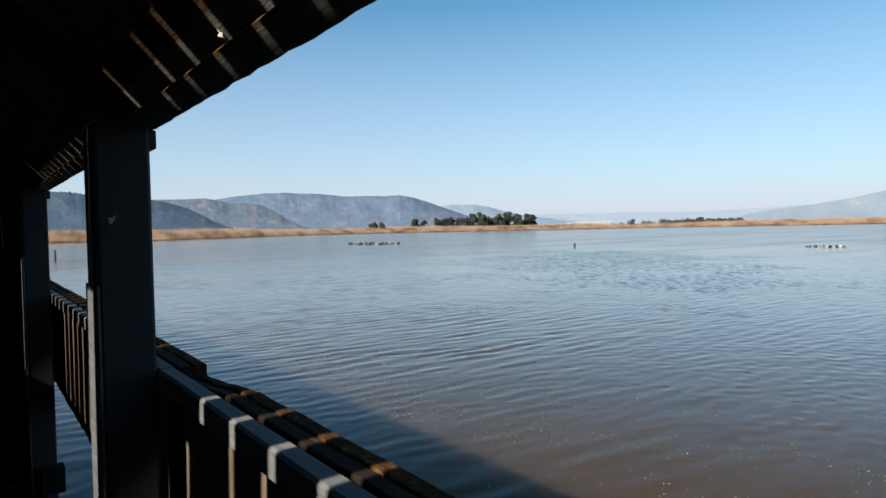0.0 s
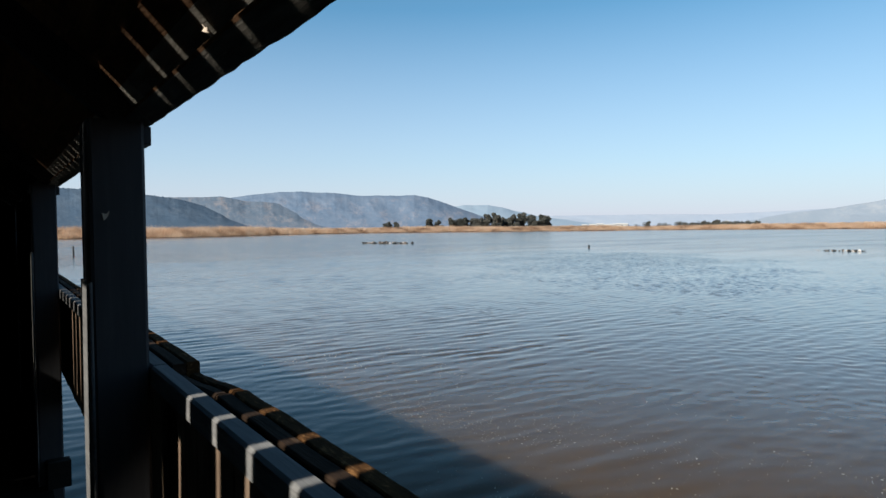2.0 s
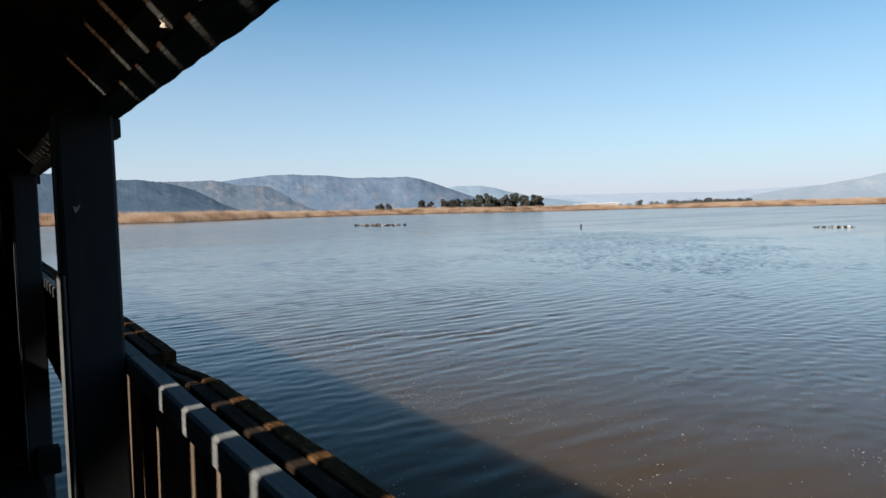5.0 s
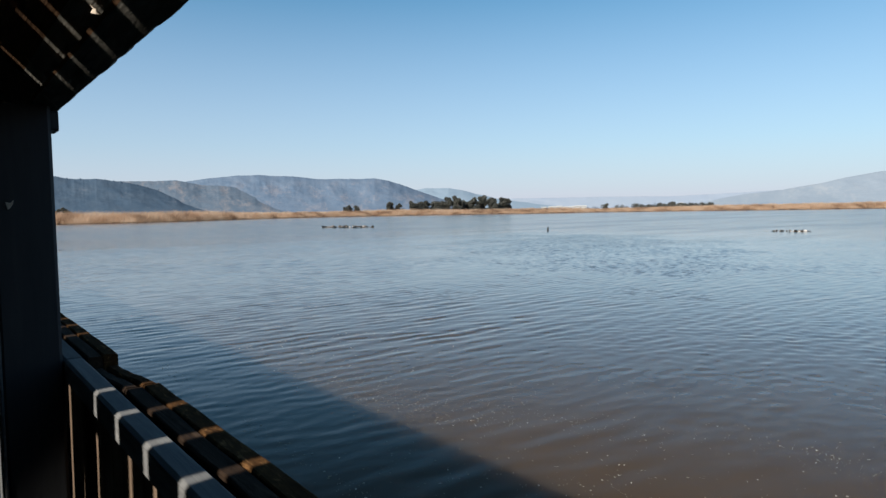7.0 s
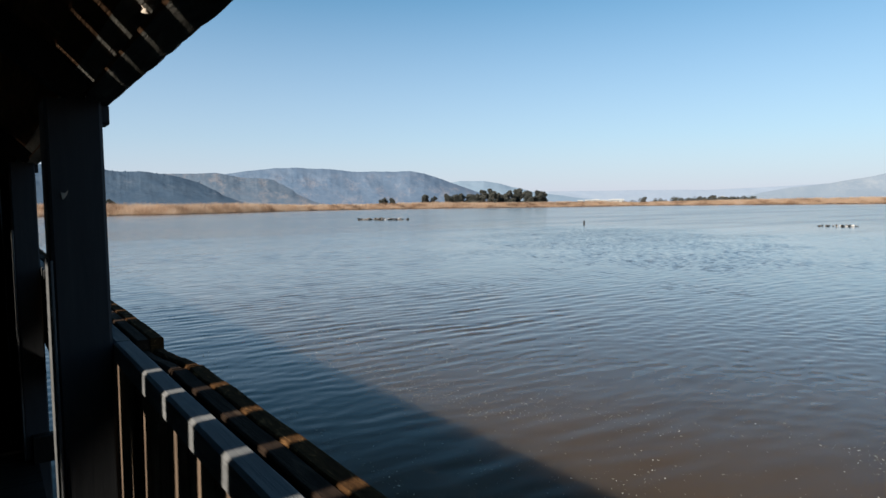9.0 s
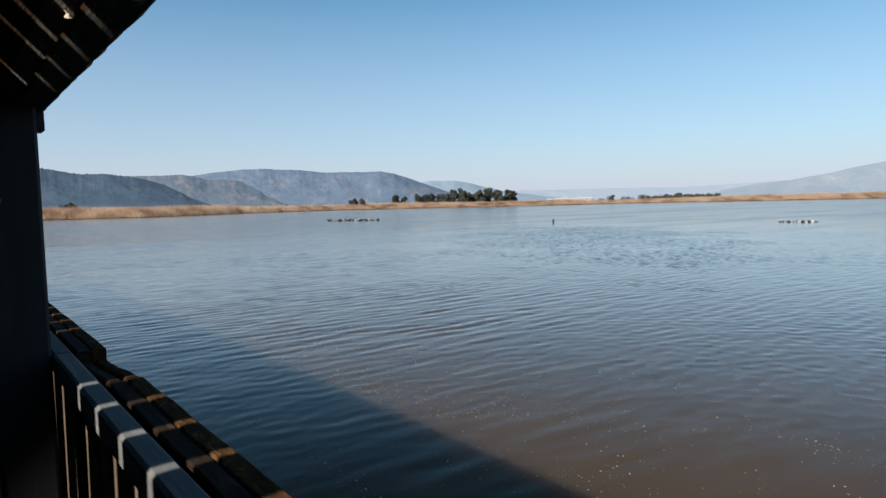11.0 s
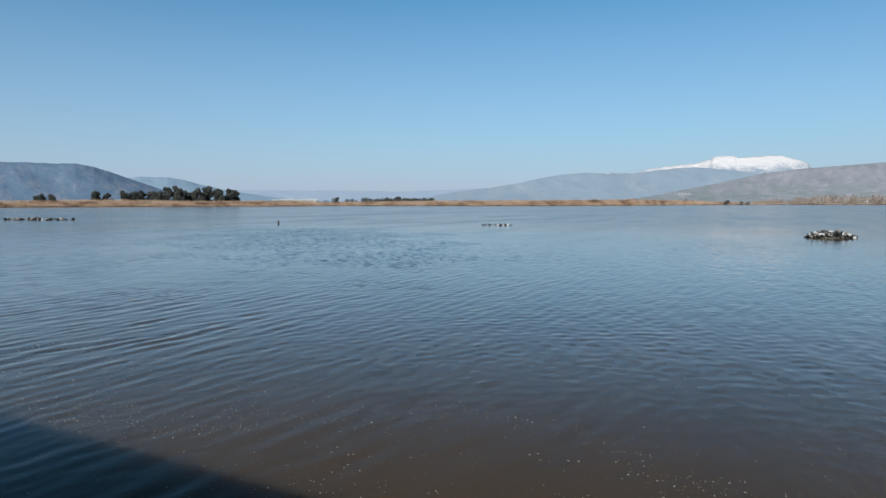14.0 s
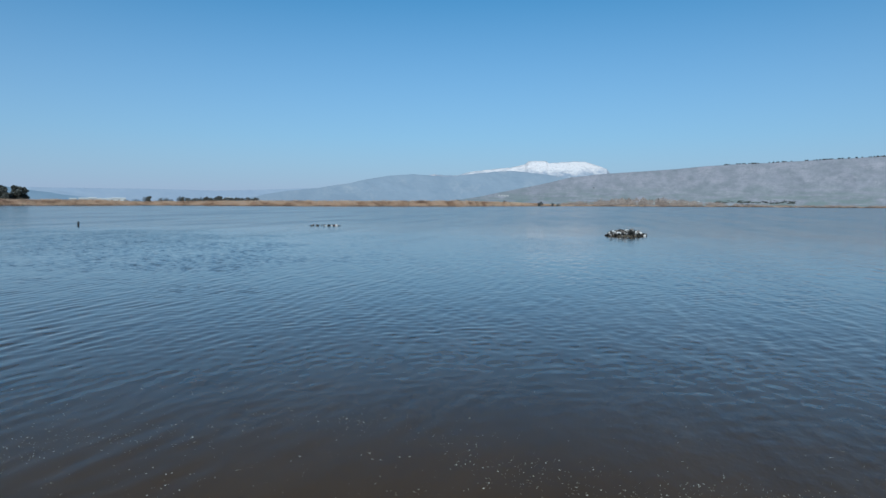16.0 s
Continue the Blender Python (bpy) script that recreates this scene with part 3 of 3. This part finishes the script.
for i, (az, high, wide) in enumerate([(-34.03, 9.4, 7.2), (-34.2, 9.0, 7.0), (-34.97, 8.2, 6.4)]):
    tree("rounded_tree", "rounded dark-green tree beside the eucalyptus grove", 80 + i, high, wide * 1.05, 9, polar(az, 462 + i * 3, 0.2), group="pair of rounded trees", low=0.1)
for i, (az, high, wide) in enumerate([(-30.25, 5.2, 5), (-30.55, 6.4, 6), (-31.05, 6.2, 7), (-31.3, 5.2, 5), (-8.1, 7.0, 7), (-7.6, 6.2, 6)]):
    tree("small_tree", "small dark-green tree rising behind the reeds", 90 + i, high * 1.12, wide * 1.1, 7, polar(az, 450 + i * 2, 0.2), group="small trees behind the reeds", low=0.1)
for i, (az, high, wide) in enumerate([(-53.1, 5.6, 7), (-53.35, 6.6, 6), (-54.0, 4.2, 8), (-54.5, 4.6, 10), (-54.9, 3.8, 9), (-52.4, 3.6, 8), (-51.6, 3.2, 8)]):
    tree("bush", "grey-green bush on the low shore beside reeds", 100 + i, high, wide, 6, polar(az, 520 + i * 6, 0.1), group="bushes on the low shore", low=0.05)
r = random.Random(5)
for i in range(26):
    az = -55.6 - 6.2 * i / 25 + r.uniform(-0.08, 0.08)
    tall = 6.2 + 2.2 * math.exp(-(((az + 58.6) / 0.5) ** 2)) + r.uniform(-0.8, 0.9)
    tree("far_tree", "distant dark tree in a row beyond the reeds", 120 + i, tall, r.uniform(6, 10), 6, polar(az, 700 + r.uniform(-15, 15), 0.2), group="row of distant trees", low=0.12)
tree("shore_bush", "dense dark conical bush at the water's edge", 161, 4.8, 6.5, 7, polar(-86.68, 682, -0.1), group="bushes on the water's edge", low=0.05)
tree("shore_bush", "low dark bush at the water's edge", 162, 3.6, 5.5, 6, polar(-87.8, 705, -0.1), group="bushes on the water's edge", low=0.05)
tree("shore_bush", "low dark bush at the water's edge", 163, 3.2, 6, 6, polar(-88.3, 715, -0.1), group="bushes on the water's edge", low=0.05)
for i, az in enumerate((-79.4, -83.6, -103.5, -93.2)):
    tree("lone_bush", "small dark bush standing above the far reeds", 170 + i, 5.6 if az > -90 else 4.0, 6, 5, polar(az, shore(az) + 60, 0.1), group="lone bushes on the far shore", low=0.1)


def scrub_belt():
    """Leafless winter scrub and young trees on the far shore."""
    r = random.Random(21)
    verts, faces = [], []
    for _ in range(3600):
        az = -88.6 - 26 * r.random() ** 1.1
        if noise.noise((az * 1.1, 2.2, 0)) < r.uniform(-0.5, 0.15):
            continue
        d = shore(az) + 12 + 260 * r.random()
        thick = max(0.12, math.exp(-(((az + 96) / 6) ** 2)))
        h = r.uniform(1.5, 3.5) + 12.0 * thick * r.random() ** 1.6
        leaf_tufts(r, verts, faces, polar(az, d, h * 0.5), (0.4 * h, 0.4 * h, 0.5 * h), 22, 0.1 * h)
    return tagged(new("bare_scrub", mesh_of("bare_scrub", verts, faces, SCRUB)), "belt of bare brown winter scrub on the far shore", "scrub", kind="stuff")


scrub_belt()


def hill_scrub():
    """Dark bushes dotted over the grassy slope and along its skyline."""
    r = random.Random(31)
    verts, faces = [], []
    spots = [(-101.6 - 11 * r.random(), None) for _ in range(70)] + [(r.uniform(-112, -90), r.uniform(0.3, 1.9) * min(1.0, (-85 - r.uniform(0, 5) + 112) / 14)) for _ in range(70)] + [(-104.4 + r.gauss(0, 0.7), 1.55 + r.gauss(0, 0.07)) for _ in range(36)] + [(r.uniform(-107, -101), r.uniform(0.16, 0.34)) for _ in range(80)]
    crest = [(-98.2, 3.01), (-99.9, 3.17), (-102.5, 3.31), (-104.6, 3.36), (-106.5, 3.44), (-108.4, 3.51), (-110.3, 3.58), (-113, 3.67)]
    for az, el in spots:
        top = along(crest, az)
        u = 1.0 if el is None else max(0.05, el / top)
        d = 1500 + 1500 * u
        z = 2.6 + d * math.tan(radians(top * u)) + (0.8 if el is None else 0)
        leaf_tufts(r, verts, faces, polar(az, d - 15, z), (r.uniform(3, 6), r.uniform(3, 6), r.uniform(1.2, 2.4)), 24, 1.7)
    return tagged(new("hill_scrub", mesh_of("hill_scrub", verts, faces, LEAF)), "dark bushes dotted over a far grassy slope", "bushes", kind="stuff")


hill_scrub()


def farm_building(az, d, z, length, deep, high):
    """A plain far-off shed: walls, a low gable roof and a dark door."""
    house = empty("farm_building", Matrix.Translation(polar(az, d, z)) @ pose(0, 0, 0, 0, 0, az), label="low white farm building far off below the hills", category="building", group="far white farm buildings")
    part("wall", bar_mesh("wall", PLASTER, -length / 2, length / 2, 0, deep, -0.6, high, ch=0.05), house)
    v = [(-length / 2 - 0.5, -0.5, high), (length / 2 + 0.5, -0.5, high), (length / 2 + 0.5, deep + 0.5, high), (-length / 2 - 0.5, deep + 0.5, high), (-length / 2 - 0.5, deep / 2, high * 1.3), (length / 2 + 0.5, deep / 2, high * 1.3)]
    part("roof", mesh_of("roof", v, [[0, 1, 5, 4], [2, 3, 4, 5], [1, 2, 5], [3, 0, 4], [0, 3, 2, 1]], PLASTER), house)
    part("door", bar_mesh("door", POST, -0.9, 0.9, -0.06, 0.0, -0.2, high * 0.75, ch=0.02), house)
    return house


for az, z, length in ((-83.15, 21.5, 10), (-83.65, 21, 12)):
    farm_building(az, 1560, z, length, 8, 1.7)
for i in range(3):
    farm_building(-59.15 - i * 0.27, 745, 0.4, 2.6, 3, 4.6 + i % 2 * 1.2)
for i in range(5):
    farm_building(-96.4 - i * 0.83, 1390, 4.0 + (i * 37 % 5), 7 + (i * 13) % 5, 7, 2.6)
for i in range(6):
    farm_building(-47.9 - i * 0.62 - (i * 5 % 3) * 0.1, 900, 0.9, 7 + (i * 17) % 11, 8, 3.9 + (i * 7) % 3 * 0.4)


# ---- in the lake ----
def rock(seed):
    """A lumpy, low stone."""
    r = random.Random(seed)
    bm = bmesh.new()
    bmesh.ops.create_icosphere(bm, subdivisions=1, radius=1)
    k = Vector((r.uniform(0.7, 1.4), r.uniform(0.5, 0.9), r.uniform(0.45, 0.9)))
    for v in bm.verts:
        v.co = Vector((v.co.x * k.x, v.co.y * k.y, v.co.z * k.z)) * (1 + r.uniform(-0.3, 0.3))
    me = bpy.data.meshes.new("stone")
    bm.to_mesh(me)
    bm.free()
    me.materials.append(STONE)
    return me


ROCKS = [rock(s) for s in range(12)]


def islet(a, c, wide, high, stones, size, seed, label):
    """A mud bar just above the water, strewn with stones."""
    r = random.Random(seed)
    a, c = Vector((*a, 0)), Vector((*c, 0))
    mid, long = (a + c) / 2, (c - a).length / 2
    ob = empty("mud_islet", Matrix.Translation(mid) @ pose(0, 0, 0, 0, 0, math.degrees(math.atan2(c.y - a.y, c.x - a.x))), label=label, category="islet", group="islets in the lake")
    verts, faces = [], []
    rings, seg = 6, 40
    for k in range(rings):
        u = 1 - k / (rings - 1)
        for j in range(seg):
            t = math.tau * j / seg
            q = 1 + 0.25 * noise.noise((math.cos(t) * 1.7, math.sin(t) * 1.7, seed))
            verts.append((math.cos(t) * long * u * q, math.sin(t) * wide * u * q, -0.06 + 0.42 * high * (1 - u**4) + 0.04 * noise.noise((u * 3, t, seed))))
    for k in range(rings - 1):
        for j in range(seg):
            p, n = k * seg + j, k * seg + (j + 1) % seg
            faces.append([p, n, n + seg, p + seg])
    part("mud_bank", mesh_of("mud_bank", verts, faces, MUD, True), ob)
    for k in range(stones):
        t, u = r.uniform(0, math.tau), r.random() ** 0.5 * 0.98
        size_k = size * r.uniform(0.4, 1.1)
        at = Vector((math.cos(t) * long * u, math.sin(t) * wide * u, high * (1 - u**3) * r.uniform(0.6, 1.0) - 0.02 + size_k * r.uniform(0.1, 0.7)))
        part("stone", ROCKS[k % 12], ob, Matrix.LocRotScale(at, Euler((r.uniform(-0.4, 0.4), r.uniform(-0.4, 0.4), r.uniform(0, 6.3))), (size_k,) * 3))
    return ob


islet((52.0, 98.0), (57.5, 89.4), 0.9, 0.12, 64, 0.3, 3, "long low mud islet strewn with dark and pale stones")
islet((67.0, 30.1), (68.4, 25.9), 0.7, 0.06, 44, 0.13, 4, "flat muddy islet barely above the lake with small dark stones")
islet((55.2, -2.4), (56.2, -5.7), 0.85, 0.42, 210, 0.18, 5, "short stony islet heaped with dark and bleached stones")


def stake(at, high, rad, lean, label):
    ob = empty("wooden_stake", pose(*at), label=label, category="stake", group="stakes in the lake")
    verts, faces = [], []
    tube(verts, faces, [Vector((0, 0, -0.8)), Vector((lean * 0.3, 0, high * 0.4)), Vector((lean, 0, high)), Vector((lean, 0, high + 0.01))], (rad, rad * 0.95, rad * 0.85, rad * 0.2), 9)
    part("shaft", mesh_of("shaft", verts, faces, POST, True), ob)
    return ob


stake((7.4, 80.4, 0), 0.95, 0.11, -0.06, "dark weathered stake standing upright in the lake")
stake((59.1, 52.6, 0), 0.4, 0.12, 0.04, "short dark stump standing in open water")


def scum():
    """Flecks of pale scum and floating bits in the shallows, in drifts."""
    r = random.Random(77)
    verts, faces = [], []
    made = 0
    while made < 5200:
        x, y = r.uniform(2.6, 10.5), r.uniform(-8, 12)
        thick = math.exp(-(((x - 5.6) / 1.6) ** 2)) * (0.12 + max(0, noise.noise((x * 0.9, y * 0.6, 2.0)) + 0.15) ** 1.5 * 2.4)
        line = math.exp(-(((x - 3.12) / 0.08) ** 2)) * max(0, noise.noise((y * 1.3, 0, 5)) + 0.15) * 4.0
        if r.random() > thick + line:
            continue
        made += 1
        s = 0.0022 + 0.0052 * r.random() ** 3
        if line > thick:
            s = 0.0025 + 0.008 * r.random() ** 2
        b, k = len(verts), 6
        long, turn = r.uniform(1.0, 2.6), r.uniform(0, 3.2)
        for j in range(k):
            t = math.tau * j / k
            u, v = math.cos(t) * s * long * r.uniform(0.7, 1.2), math.sin(t) * s * r.uniform(0.7, 1.2)
            verts.append((x + u * math.cos(turn) - v * math.sin(turn), y + u * math.sin(turn) + v * math.cos(turn), 0.004))
        verts.append((x, y, 0.004 + s * 0.35))
        faces += [[b + j, b + (j + 1) % k, b + k] for j in range(k)]
    return tagged(new("scum_flecks", mesh_of("scum_flecks", verts, faces, FOAM)), "pale flecks of scum drifting on the shallow water", "scum", kind="stuff")


scum()


# ---- the bird hide ----
Y0, Y1, BAY = -6.81, 25.09, 2.9
DECK = 0.95
POSTS = [1.891 + BAY * k for k in range(-3, 9)]


def timber_post(y):
    ob = empty("timber_post", pose(0, y, DECK), label="dark-stained square timber post under the hide's eave", category="post", group="posts of the hide")
    part("shaft", bar_mesh("shaft", POST, 0.27, 0.408, 0, 0.19, -2.0, 2.895 - DECK, ch=0.008, wob=0.001, seed=int(y * 10), cuts=6, axis=2), ob)
    part("facing_board", bar_mesh("facing_board", RAIL, 0.263, 0.2715, -0.002, 0.19, 0.0, 2.46 - DECK, ch=0.003, wob=0.0004, seed=4, cuts=6, axis=2), ob, label="sun-bleached grey facing board")
    part("foot_block", bar_mesh("foot_block", DECKING, 0.31, 0.44, -0.1, -0.003, 0.001, 0.17, ch=0.005, wob=0.001, seed=6, cuts=3), ob)
    part("corbel", bar_mesh("corbel", POST, 0.3, 0.426, 0.009, 0.1, 1.8845, 1.935, ch=0.004, wob=0.0004, seed=3, cuts=2, axis=0), ob)
    return ob


for y in POSTS:
    timber_post(y)

INFILL_MESH = [bar_mesh("infill_board", INFILL, 0, 0.022, -0.051, 0.051, -0.66, 0.0, ch=0.003, wob=0.0012, seed=s, cuts=3, axis=2) for s in range(4)]


def railing(k, y):
    """One bay: a grey rail on the inside, two rough cap boards outside it, upright infill boards below and a bottom rail."""
    r = random.Random(k + 50)
    ob = empty("railing", pose(0, y, DECK), label="timber railing with grey inner rail and rough brown cap boards", category="railing", group="railings of the hide")
    t = 2.22 - DECK
    part("inner_rail", bar_mesh("inner_rail", RAIL, 0.409, 0.455, 0.001, BAY - 0.001, t - 0.062, t, ch=0.006, wob=0.0012, seed=k, cuts=10), ob, label="smooth grey weathered rail")
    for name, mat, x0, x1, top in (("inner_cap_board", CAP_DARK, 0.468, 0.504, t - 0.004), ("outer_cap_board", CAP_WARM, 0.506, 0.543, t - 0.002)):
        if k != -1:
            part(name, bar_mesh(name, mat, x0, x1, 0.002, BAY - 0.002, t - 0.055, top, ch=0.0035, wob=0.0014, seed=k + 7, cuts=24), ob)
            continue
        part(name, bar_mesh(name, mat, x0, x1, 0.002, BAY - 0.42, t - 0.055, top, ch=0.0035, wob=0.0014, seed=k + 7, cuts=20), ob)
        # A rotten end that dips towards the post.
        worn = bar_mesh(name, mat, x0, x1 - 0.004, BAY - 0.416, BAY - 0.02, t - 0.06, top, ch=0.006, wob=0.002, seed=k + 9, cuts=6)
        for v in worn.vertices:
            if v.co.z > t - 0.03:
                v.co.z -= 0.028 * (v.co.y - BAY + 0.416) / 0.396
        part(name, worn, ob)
    part("bottom_rail", bar_mesh("bottom_rail", INFILL, 0.476, 0.52, 0.002, BAY - 0.002, 0.55, 0.6, ch=0.004, wob=0.001, seed=k, cuts=6), ob)
    n = 28
    for i in range(n):
        part("infill_board", INFILL_MESH[r.randrange(4)], ob, pose(0.4755 + r.uniform(-0.001, 0.001), (i + 0.5) * BAY / n + r.uniform(-0.0006, 0.0006), t - 0.058 + r.uniform(-0.006, 0.0), r.uniform(-0.3, 0.3)))
    return ob


for k, y in enumerate(POSTS[:-1]):
    railing(k - 3, y)


def dead_leaf():
    """A curled leaf caught in a thread under the eave."""
    ob = empty("dry_leaf", pose(0.3945, 1.219, 2.9715), label="curled pale dead leaf caught under the roof boards", category="leaf")
    verts, faces = [], []
    for i in range(7):
        for j in range(4):
            u, v = i / 6 - 0.5, j / 3 - 0.5
            w = 0.008 * math.cos(u * 2.8)
            verts.append((v * w * 1.4 + 0.004 * math.sin(u * 6), u * 0.02, 0.005 * math.cos(v * 4 + u * 2) + 0.006 * u))
    faces = [[i * 4 + j, i * 4 + j + 1, i * 4 + j + 5, i * 4 + j + 4] for i in range(6) for j in range(3)]
    part("blade", mesh_of("blade", verts, faces, DEADLEAF, True), ob)
    tv, tf = [], []
    tube(tv, tf, [Vector((0, 0, 0)), Vector((-0.008, 0.015, 0.02)), Vector((-0.002, 0.03, 0.05))], (0.0012, 0.001, 0.0008), 5)
    part("stem", mesh_of("stem", tv, tf, DEADLEAF), ob)
    return ob


dead_leaf()


def flake():
    """A torn scrap of dry leaf stuck flat to a post."""
    ob = empty("leaf_scrap", Matrix.LocRotScale((0.306, 1.8885, 2.637), Euler((radians(90), 0, 0)), (0.8, 0.8, 1)), label="small pale torn leaf scrap stuck to a dark post", category="leaf")
    rim = [(-0.011, 0.009), (0.002, 0.006), (0.012, 0.016), (0.009, 0.002), (0.001, -0.011), (-0.006, -0.016), (-0.009, -0.004)]
    verts = [(x, y, 0.0005) for x, y in rim] + [(x * 0.9, y * 0.9, 0.0022) for x, y in rim]
    n = len(rim)
    faces = [[k, (k + 1) % n, n + (k + 1) % n, n + k] for k in range(n)] + [list(range(n, 2 * n)), list(range(n - 1, -1, -1))]
    part("blade", mesh_of("blade", verts, faces, DEADLEAF), ob)
    return ob


flake()

# Roof: lapped boards along the lake side, boards with open joints up the land side.
RIDGE_X, RIDGE_Z = -0.5, 3.725
roof = tagged(new("roof", bar_mesh("roof", POST, -0.55, -0.462, Y0, Y1, 3.70, 3.73, ch=0.006)), "dark timber gable roof of lapped boards with open joints", "roof", kind="structure")


def slab(name, material, u, l, th, y0, y1, seed, rag=0.0005):
    """A roof board along y, whose underside runs from its upper edge u to its lower edge l (x, z), with uneven edges."""
    r = random.Random(seed)
    d = Vector((l[0] - u[0], 0, l[1] - u[1])).normalized()
    up = Vector((-d.z, 0, d.x)) * th
    verts, faces, cuts = [], [], 64
    for k in range(cuts + 1):
        y = y0 + (y1 - y0) * k / cuts
        a, b = Vector((u[0], y, u[1])) + d * r.uniform(-rag, rag), Vector((l[0], y, l[1])) + d * r.uniform(-rag, rag) * 1.3
        s = up * (1 + r.uniform(-0.1, 0.1))
        verts += [a, b, b + s, a + s]
    for k in range(cuts):
        for j in range(4):
            q = k * 4
            faces.append([q + j, q + 4 + j, q + 4 + (j + 1) % 4, q + (j + 1) % 4])
    faces += [[0, 1, 2, 3], [cuts * 4 + 3, cuts * 4 + 2, cuts * 4 + 1, cuts * 4]]
    me = mesh_of(name, verts, faces, material)
    bm = bmesh.new()
    bm.from_mesh(me)
    bmesh.ops.recalc_face_normals(bm, faces=bm.faces)
    bm.to_mesh(me)
    bm.free()
    return me


ROWS = [((0.381, 2.936), (0.3868, 2.9304), EAVE_BROWN), ((0.387, 2.9302), (0.428, 2.8905), EAVE), ((0.366, 3.006), (0.430, 2.943), EAVE), ((0.314, 3.058), (0.3745, 2.9995), EAVE_BROWN)]
slope = Vector((RIDGE_X - 0.314, 0, RIDGE_Z - 3.062))
for i in range(8):
    a, b = slope * (i / 8), slope * ((i + 1.12) / 8 if i < 7 else 1.0)
    ROWS.append(((0.314 + b.x, 3.066 + b.z), (0.318 + a.x, 3.062 + a.z), EAVE_BROWN))
for k in range(len(POSTS) - 1):
    for i, (u, l, m) in enumerate(ROWS):
        part("roof_board", slab("roof_board", m, u, l, 0.02, POSTS[k] + 0.002, POSTS[k + 1] - 0.002, 100 * k + i, 0.0016 if i == 1 else 0.0005), roof)
    part("batten", bar_mesh("batten", POST, 0.417, 0.429, POSTS[k], POSTS[k + 1], 2.922, 2.952, ch=0.002), roof)
for y in POSTS:
    part("rafter", slab("rafter", POST, (RIDGE_X, RIDGE_Z - 0.12), (0.37, 2.9), 0.1, y + 0.17, y + 0.235, 5), roof)

GAP, PITCH_Y = 0.031, 0.2045
GAPS = [1.113 + PITCH_Y * j - (0.03 if j == 4 else 0.03 if j == 3 else 0.0) + 0.004 * math.sin(j * 2.4) for j in range(-38, 118)]


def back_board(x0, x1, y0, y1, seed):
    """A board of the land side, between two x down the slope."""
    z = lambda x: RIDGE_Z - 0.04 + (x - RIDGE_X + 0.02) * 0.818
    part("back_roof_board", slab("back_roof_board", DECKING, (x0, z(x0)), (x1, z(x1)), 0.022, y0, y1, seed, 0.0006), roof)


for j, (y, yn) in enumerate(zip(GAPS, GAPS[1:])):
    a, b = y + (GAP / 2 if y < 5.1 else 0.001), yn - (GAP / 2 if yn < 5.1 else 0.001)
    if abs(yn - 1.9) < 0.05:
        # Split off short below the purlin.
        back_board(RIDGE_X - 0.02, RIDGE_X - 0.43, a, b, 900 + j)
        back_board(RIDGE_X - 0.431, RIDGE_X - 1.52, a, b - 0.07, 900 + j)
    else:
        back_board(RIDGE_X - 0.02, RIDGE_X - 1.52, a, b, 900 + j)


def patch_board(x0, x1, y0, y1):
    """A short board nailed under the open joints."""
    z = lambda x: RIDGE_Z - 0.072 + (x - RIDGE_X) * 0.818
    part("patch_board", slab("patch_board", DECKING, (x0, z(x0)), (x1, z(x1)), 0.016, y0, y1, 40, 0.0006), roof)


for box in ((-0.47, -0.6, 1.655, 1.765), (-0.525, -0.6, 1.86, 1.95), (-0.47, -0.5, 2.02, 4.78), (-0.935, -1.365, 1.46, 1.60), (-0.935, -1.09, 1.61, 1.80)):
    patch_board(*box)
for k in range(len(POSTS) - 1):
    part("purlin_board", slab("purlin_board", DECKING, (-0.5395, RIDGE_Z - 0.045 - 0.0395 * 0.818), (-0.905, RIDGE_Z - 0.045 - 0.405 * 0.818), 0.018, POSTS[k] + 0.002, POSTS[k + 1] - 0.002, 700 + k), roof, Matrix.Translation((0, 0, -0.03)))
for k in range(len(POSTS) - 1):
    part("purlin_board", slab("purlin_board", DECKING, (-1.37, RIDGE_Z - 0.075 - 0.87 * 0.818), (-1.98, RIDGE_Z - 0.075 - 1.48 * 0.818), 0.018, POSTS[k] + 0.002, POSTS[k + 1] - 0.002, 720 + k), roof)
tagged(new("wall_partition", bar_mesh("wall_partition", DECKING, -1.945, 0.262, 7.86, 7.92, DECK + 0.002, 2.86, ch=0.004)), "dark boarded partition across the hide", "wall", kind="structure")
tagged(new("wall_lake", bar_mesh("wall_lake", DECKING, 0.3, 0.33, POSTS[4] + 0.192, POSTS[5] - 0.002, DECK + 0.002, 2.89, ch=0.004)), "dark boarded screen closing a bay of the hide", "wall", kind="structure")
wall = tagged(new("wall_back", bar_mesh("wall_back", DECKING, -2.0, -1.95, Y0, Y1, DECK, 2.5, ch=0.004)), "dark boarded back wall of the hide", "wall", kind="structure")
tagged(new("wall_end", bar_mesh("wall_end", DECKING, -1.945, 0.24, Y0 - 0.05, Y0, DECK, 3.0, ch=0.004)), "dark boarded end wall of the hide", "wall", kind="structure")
floor = tagged(new("floor", bar_mesh("floor", POST, -1.94, 0.30, Y0, Y1, DECK - 0.19, DECK - 0.036, ch=0.004)), "dark timber deck of the hide above the water", "deck", kind="structure")
PLANK = [bar_mesh("plank", DECKING, -1.94, 0.335, -0.067, 0.067, -0.03, 0.0, ch=0.004, wob=0.001, seed=s, cuts=4, axis=0) for s in range(3)]
for i in range(228):
    part("plank", PLANK[i % 3], floor, pose(0, Y0 + 0.07 + i * 0.1399, DECK))
